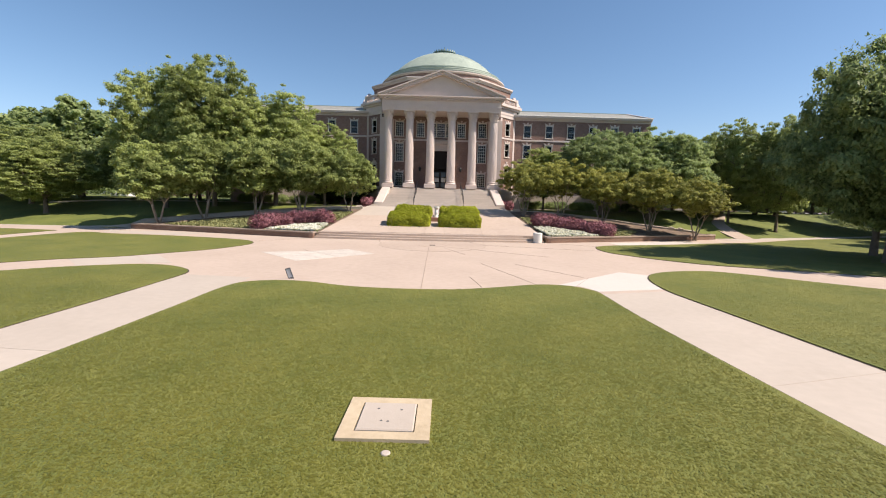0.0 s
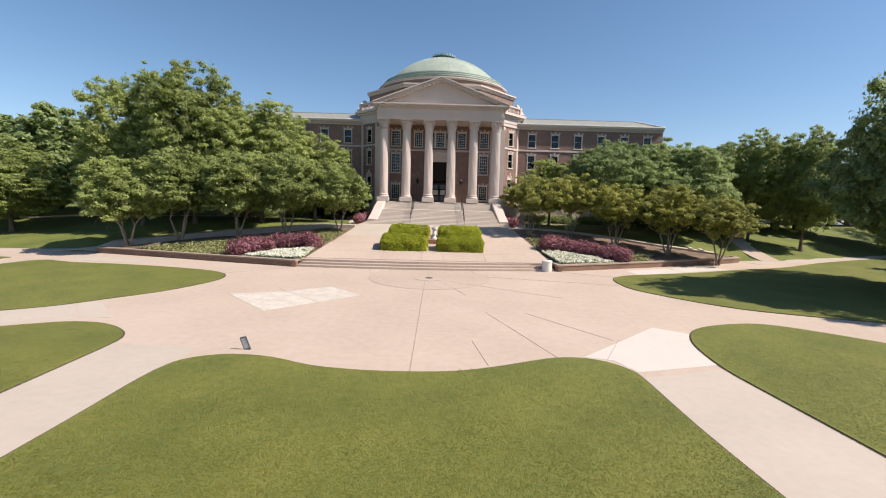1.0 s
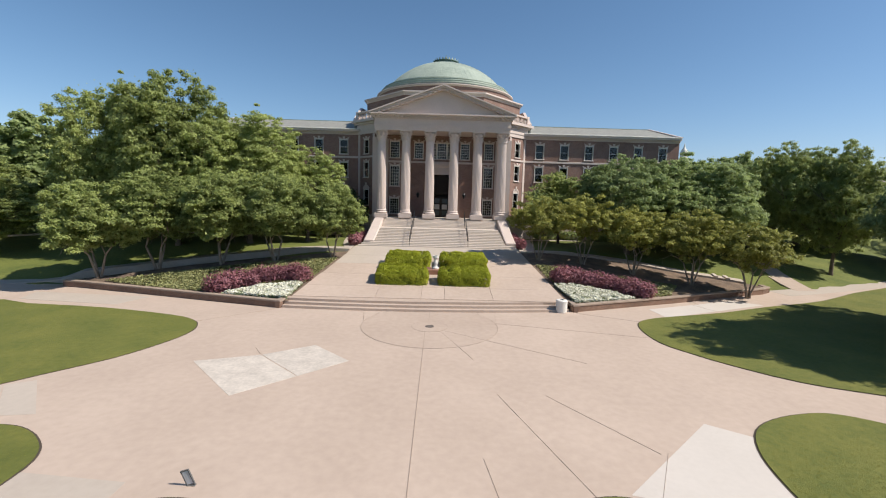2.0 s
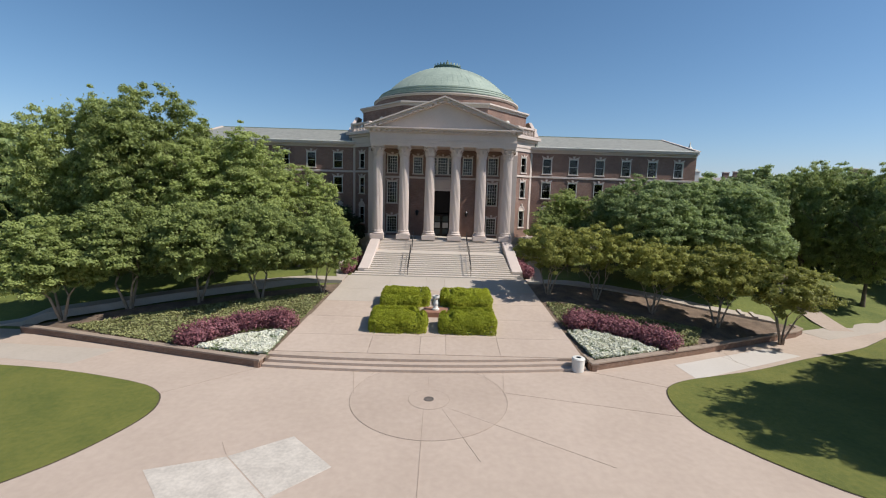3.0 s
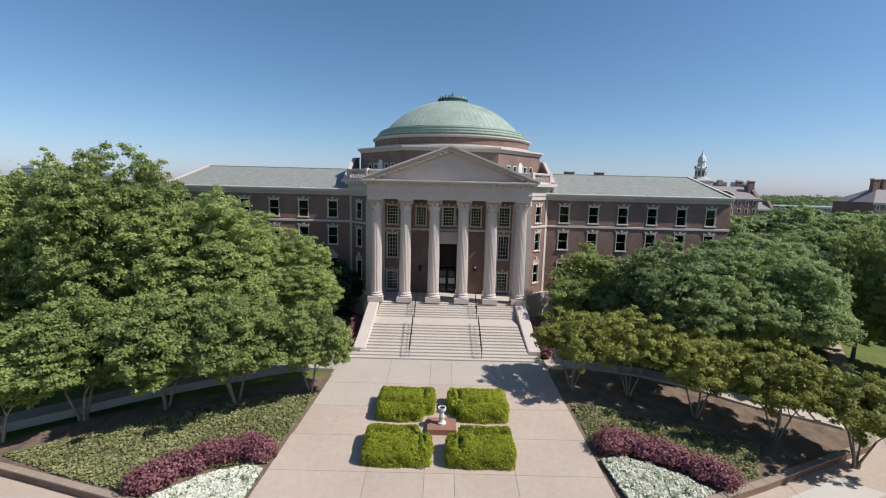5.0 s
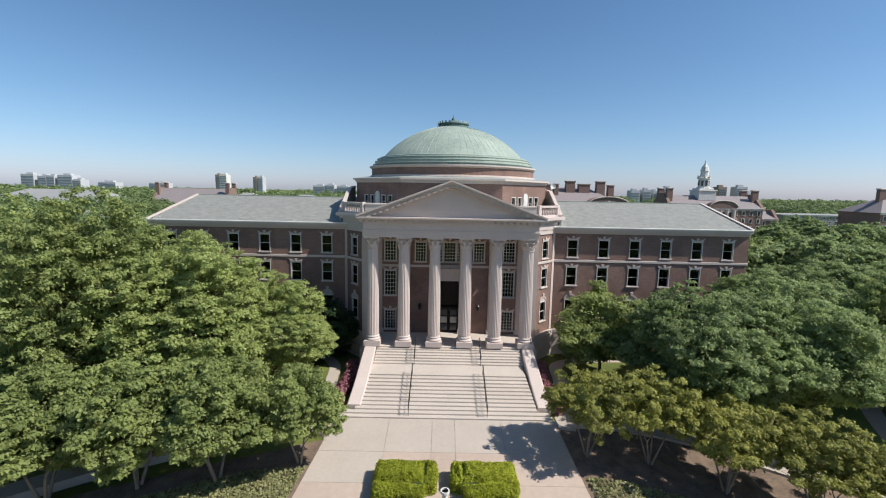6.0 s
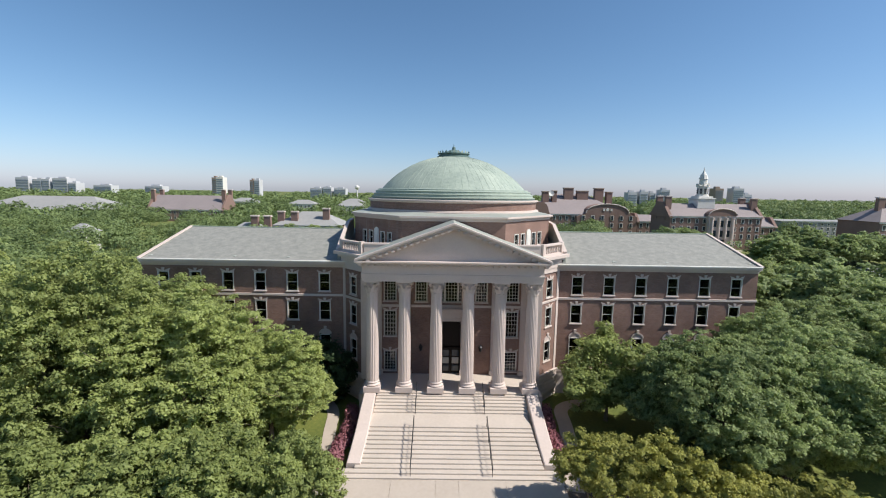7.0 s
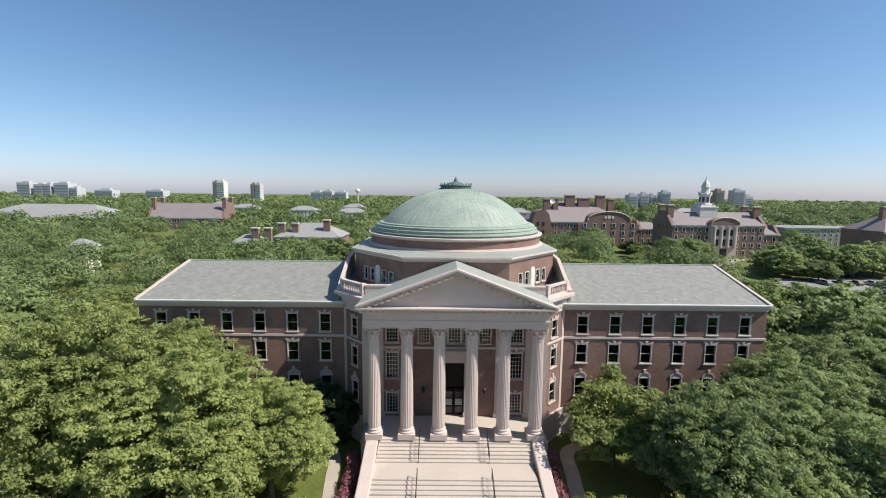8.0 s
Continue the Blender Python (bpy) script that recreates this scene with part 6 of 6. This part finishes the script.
for i in range(4):
    part("bay_column", Shape().lathe([(0.6, 5), (0.5, 13.6), (0.75, 13.9), (0.75, 14.2)], 10, 118.2 + i * 3.05, 182.2), M_LIME, h2)
for i in range(3):
    for z in (5.8, 10.2):
        part("bay_window", Shape().box(119.1 + i * 3.05, 120.3 + i * 3.05, 182.35, 182.5, z, z + 2.8), M_PANE, h2)
CX, CY = 119.6, 194
cu = part("cupola", Shape().slab(CX - 3.9, CX + 3.9, CY - 3.9, CY + 3.9, 18.0, 22.2, 0.2).slab(CX - 4.2, CX + 4.2, CY - 4.2, CY + 4.2, 22.2, 22.7, 0.1).slab(CX - 3.2, CX + 3.2, CY - 3.2, CY + 3.2, 22.7, 23.5, 0.1), M_WHITE, h2, "white tiered cupola")
part("lantern", Shape().lathe([(2.9, 23.4), (2.9, 23.9), (2.35, 24.1), (2.35, 27.6), (2.8, 27.8), (2.8, 28.3), (2.0, 28.7)], 8, CX, CY, math.pi / 8), M_WHITE, cu)
part("upper_lantern", Shape().lathe([(1.8, 28.6), (1.6, 31.2), (1.95, 31.4), (1.75, 31.9), (1.35, 33.2), (0.7, 34.2), (0.4, 34.8), (0.3, 35.4), (0.06, 36.6)], 8, CX, CY, math.pi / 8), M_WHITE, cu)
for a in range(8):
    part("opening", Shape().box(-0.5, 0.5, -0.1, 0.1, 24.6, 27.0), M_PANE, cu, at=Matrix.Translation((CX + 2.22 * math.cos(a * math.pi / 4), CY + 2.22 * math.sin(a * math.pi / 4), 0)) @ pose(0, 0, 0, 0, 0, a * 45 + 90))
    part("urn", Shape().lathe([(0.25, 28.3), (0.42, 28.8), (0.18, 29.2), (0.02, 29.6)], 8, CX + 2.55 * math.cos((a + 0.5) * math.pi / 4), CY + 2.55 * math.sin((a + 0.5) * math.pi / 4)), M_WHITE, cu)

h1 = far_hall(49, 101, 231, 38, 12.6, 23.4, 3, M_FARBRICK, M_FARROOF, "tall brown brick hall with many chimneys and curved gables")
for x, y, w, z in ((58.5, 243, 1.8, 24.4), (63.5, 243, 1.3, 24.8), (72.5, 246, 2.6, 26.6), (80.5, 246, 3.2, 25.0), (90.0, 246, 2.4, 26.6), (96.0, 246, 1.6, 24.6)):
    ch = part("chimney", Shape().slab(x - w, x + w, y - 1.6, y + 1.6, 15, z, 0.15), M_FARBRICK, h1)
    part("chimney_cap", Shape().slab(x - w - 0.25, x + w + 0.25, y - 1.85, y + 1.85, z, z + 0.55, 0.1), M_CAP, ch)
part("curved_gable", Shape().extrude_y([(73, -3), (106, -3), (106, 11.4), (103, 12.6)] + [(89.5 + 11.5 * math.cos(math.pi * k / 14), 13.6 + 4.6 * math.sin(math.pi * k / 14)) for k in range(15)] + [(76, 12.6), (73, 11.4)], 228.8, 262), M_FARBRICK, h1, "brick wing with a curved gable")
part("gable_coping", Shape().tube([(89.5 + 11.7 * math.cos(math.pi * k / 14), 228.7, 13.7 + 4.7 * math.sin(math.pi * k / 14)) for k in range(15)], 0.3, 6), M_LIME, h1, "pale stone gable coping")
part("side_gable", Shape().extrude_y([(48, -3), (58, -3), (58, 13)] + [(53 + 4.4 * math.cos(math.pi * k / 8), 14.5 + 4.6 * math.sin(math.pi * k / 8)) for k in range(9)] + [(48, 13)], 228.9, 240), M_FARBRICK, h1, "smaller curved brick gable")
for x in (51, 54):
    for z in (2, 6.2, 10.4):
        part("pane", Shape().box(x - 0.6, x + 0.6, 228.75, 228.9, z, z + 2.2), M_PANE, h1)
for i in range(6):
    for z in (1.5, 5.6, 9.6):
        w = part("window", Shape().box(75.6 + i * 5.2, 77.4 + i * 5.2, 228.6, 228.8, z, z + 2.6), M_WHITE, h1)
        part("pane", Shape().box(75.85 + i * 5.2, 77.15 + i * 5.2, 228.55, 228.6, z + 0.2, z + 2.4), M_PANE, w)
part("oval_window", Shape().lathe([(0.01, 0), (0.9, 0), (0.9, 0.2), (0.01, 0.2)], 16).moved(pose(89.5, 228.9, 15.4, 90)), M_WHITE, h1)
for q in (-1, 1):
    part("gable_ornament", Shape().slab(89.5 + q * 2.0 - 0.5, 89.5 + q * 2.0 + 0.5, 228.6, 228.8, 14.6, 15.9, 0.1), M_WHITE, h1)
part("satellite_dish", Shape().lathe([(0.05, 0.0), (0.8, 0.15), (1.5, 0.55), (1.55, 0.6), (0.05, 0.12)], 16).moved(pose(61, 239.5, 23.5, 75)), M_WHITE, h1, "white satellite dish")
far_hall(106.5, 128, 229, 12, 9.4, 12.8, 2, M_FARBRICK, M_FARROOF, "low brown brick link between two halls", hip=False)
far_hall(166, 212, 156, 18, 14.8, 21.0, 4, M_FARBRICK, M_FARROOF, "brown brick hall with paired chimneys", chimneys=[(173, 164, 23.8), (177, 164, 23.8), (206, 164, 23.5)])
far_hall(143.5, 160, 200, 12, 9.5, 13.0, 2, M_FARBRICK, M_FARROOF, "low brick building with a grey roof", hip=False)
far_hall(190, 250, 235, 20, 10.5, 11.0, 4, M_GREYROOF, M_GREYROOF, "low grey concrete parking building")
far_hall(-207, -155, 300, 22, 8.2, 18.2, 2, M_FARBRICK, M_FARROOF, "brick hall with stepped gables and white arched windows", chimneys=[(-206, 306, 21.8), (-206, 316, 21.8), (-156, 306, 22.2), (-156, 316, 22.2)], hip=False)
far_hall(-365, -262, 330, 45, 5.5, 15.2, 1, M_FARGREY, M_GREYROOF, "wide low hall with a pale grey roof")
far_hall(-120.6, -114.6, 130, 6, 9.0, 11.6, 2, M_WHITE, M_GREYROOF, "white wooden house with a grey roof")
far_hall(-68, -42, 166, 18, 9.4, 14.6, 2, M_FARBRICK, M_GREYROOF, "brick house with a pale hipped roof", chimneys=[(-66, 169, 14.4), (-60.5, 169, 14.4), (-48, 170, 15.8)])
far_hall(-84, -71, 161, 10, 7.0, 10.4, 2, M_FARBRICK, M_GREYROOF, "brick house with twin chimneys", chimneys=[(-74.6, 164, 12.8), (-69.6, 164, 12.8)])
for x, y in ((-150, 420), (-95, 380), (-40, 430), (60, 420), (-20, 330), (-230, 470), (130, 400), (210, 380), (-120, 520), (30, 560), (260, 480), (-300, 560)):
    far_hall(x, x + 26, y, 16, 9.5, 13.5, 2, M_WHITE if int(x) % 3 == 0 else M_FARGREY, M_GREYROOF, "pale house roofs among the trees")


def tower(x, y, w, d, h, mat, label, n=8):
    ob = thing("far_tower", label, "building")
    h *= 0.72
    w *= 0.8
    part("wall", Shape().box(x - w / 2, x + w / 2, y, y + d, -3, h), mat, ob)
    part("roof_plant", Shape().box(x - w / 4, x + w / 4, y + d * 0.3, y + d * 0.7, h, h + 4), mat, ob)
    for k in range(n):
        z = 4 + (h - 6) * k / n
        part("window_band", Shape().box(x - w / 2 + 1, x + w / 2 - 1, y - 0.6, y, z, z + (h - 6) / n * 0.45), M_HAZEGLASS, ob)


# each tan block is a separate box for a tower's darker left face
tower(-619, 1200, 14, 24, 72, M_CAP, "tan left face of the slim white apartment tower")
tower(-604, 1200, 24, 24, 73, M_WHITE, "slim white apartment tower on the horizon")
tower(-517, 1200, 12, 24, 65, M_CAP, "tan left face of the slim grey tower")
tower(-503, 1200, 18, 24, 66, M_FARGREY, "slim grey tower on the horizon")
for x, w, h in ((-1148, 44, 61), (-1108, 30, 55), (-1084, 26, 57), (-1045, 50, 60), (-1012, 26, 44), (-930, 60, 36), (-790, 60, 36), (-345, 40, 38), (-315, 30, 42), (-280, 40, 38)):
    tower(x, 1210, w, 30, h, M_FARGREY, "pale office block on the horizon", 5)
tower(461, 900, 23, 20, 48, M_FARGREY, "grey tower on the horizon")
tower(572, 900, 22, 20, 54, M_CAP, "tan tower on the horizon")
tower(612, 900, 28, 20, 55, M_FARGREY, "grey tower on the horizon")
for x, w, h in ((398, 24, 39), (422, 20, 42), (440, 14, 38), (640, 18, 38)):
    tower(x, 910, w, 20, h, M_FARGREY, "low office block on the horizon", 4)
wtw = thing("water_tower", "white water tower on the horizon", "water tower", pose(-230, 1200, 0) @ Matrix.Diagonal((0.62, 0.62, 0.82, 1)))
part("tank", Shape().lathe([(1, 30), (9, 34), (11, 38), (9, 42), (1, 45)], 16), M_WHITE, wtw)
part("stem", Shape().lathe([(3, -3), (2.2, 31)], 10), M_WHITE, wtw)

# parking court with cars
single("parking_court", Shape().prism([(88, 92), (190, 92), (190, 138), (112, 138)], -0.3, 0.12), M_COURT, "grey asphalt parking court with white bay lines", "road", kind="structure")
single("court_lawn", Shape().prism([(100, 138.5), (128, 138.5), (146, 181), (96, 181)], -0.3, 0.06), M_FARGRASS, "sunlit lawn before the far hall", "lawn", kind="structure")
single("court_path", Shape().prism([(105, 152), (109, 157), (126, 177), (131, 178), (131, 181), (117, 181), (112, 170), (101, 154)], -0.3, 0.1), M_PALE, "pale walk leading to the far hall", "path", kind="structure")


def car(x, y, turn, mat, label):
    ob = thing("parked_car", label, "car", pose(x, y, 0.12, 0, 0, turn), "cars in the parking court")
    side = [(-2.2, 0.35), (2.2, 0.35), (2.25, 0.75), (1.6, 0.92), (0.9, 0.98), (-1.9, 1.0), (-2.25, 0.8)]
    part("body", Shape().extrude_y(side, -0.88, 0.88), mat, ob)
    cab = Shape().add([(-1.8, -0.8, 0.98), (1.0, -0.8, 0.96), (1.0, 0.8, 0.96), (-1.8, 0.8, 0.98), (-1.3, -0.66, 1.48), (0.3, -0.66, 1.48), (0.3, 0.66, 1.48), (-1.3, 0.66, 1.48)],
                      [(4, 5, 6, 7), (0, 1, 5, 4), (1, 2, 6, 5), (2, 3, 7, 6), (3, 0, 4, 7)])
    part("cabin_glass", cab, M_CARGLASS, ob)
    part("car_roof", Shape().slab(-1.25, 0.25, -0.64, 0.64, 1.47, 1.52, 0.02), mat, ob)
    for wx in (-1.35, 1.35):
        for wy in (-0.82, 0.82):
            w = part("wheel", cached("wheel", lambda: Shape().lathe([(0.02, -0.1), (0.3, -0.1), (0.33, -0.06), (0.33, 0.06), (0.3, 0.1), (0.02, 0.1)], 14).moved(pose(0, 0, 0, 90)).mesh("wheel", M_IRON)), M_IRON, ob, at=pose(wx, wy, 0.33))
            part("rim", cached("rim", lambda: Shape().lathe([(0.02, -0.115), (0.2, -0.115), (0.2, 0.115), (0.02, 0.115)], 10).moved(pose(0, 0, 0, 90)).mesh("rim", M_FARGREY)), M_FARGREY, w)


M_CARGLASS = material("car_glass", (0.03, 0.032, 0.035), 0.5, None, 2, 9, 0.3, 0.0, spec=0.2)
M_CARWHITE = material("white_car_paint", (0.42, 0.42, 0.41), 0.6, None, 2, 9, 0.3, 0.0)
M_CARGREY = material("silver_car_paint", (0.22, 0.23, 0.24), 0.6, None, 2, 9, 0.3, 0.0)
M_CARDARK = material("dark_car_paint", (0.035, 0.037, 0.042), 0.55, None, 2, 9, 0.3, 0.0)
paints = [(M_CARWHITE, "white car parked in the open"), (M_CARGREY, "silver car parked in the open"), (M_CARDARK, "black car parked in the open"), (M_FARBRICK, "dark red car parked in the open")]
for i in range(9):
    car(108 + i * 4.6, 109, 78, paints[(i * 7) % 4][0], paints[(i * 7) % 4][1])
for i in range(8):
    car(120 + i * 4.9, 127, 90, paints[(i * 5 + 1) % 4][0], paints[(i * 5 + 1) % 4][1])
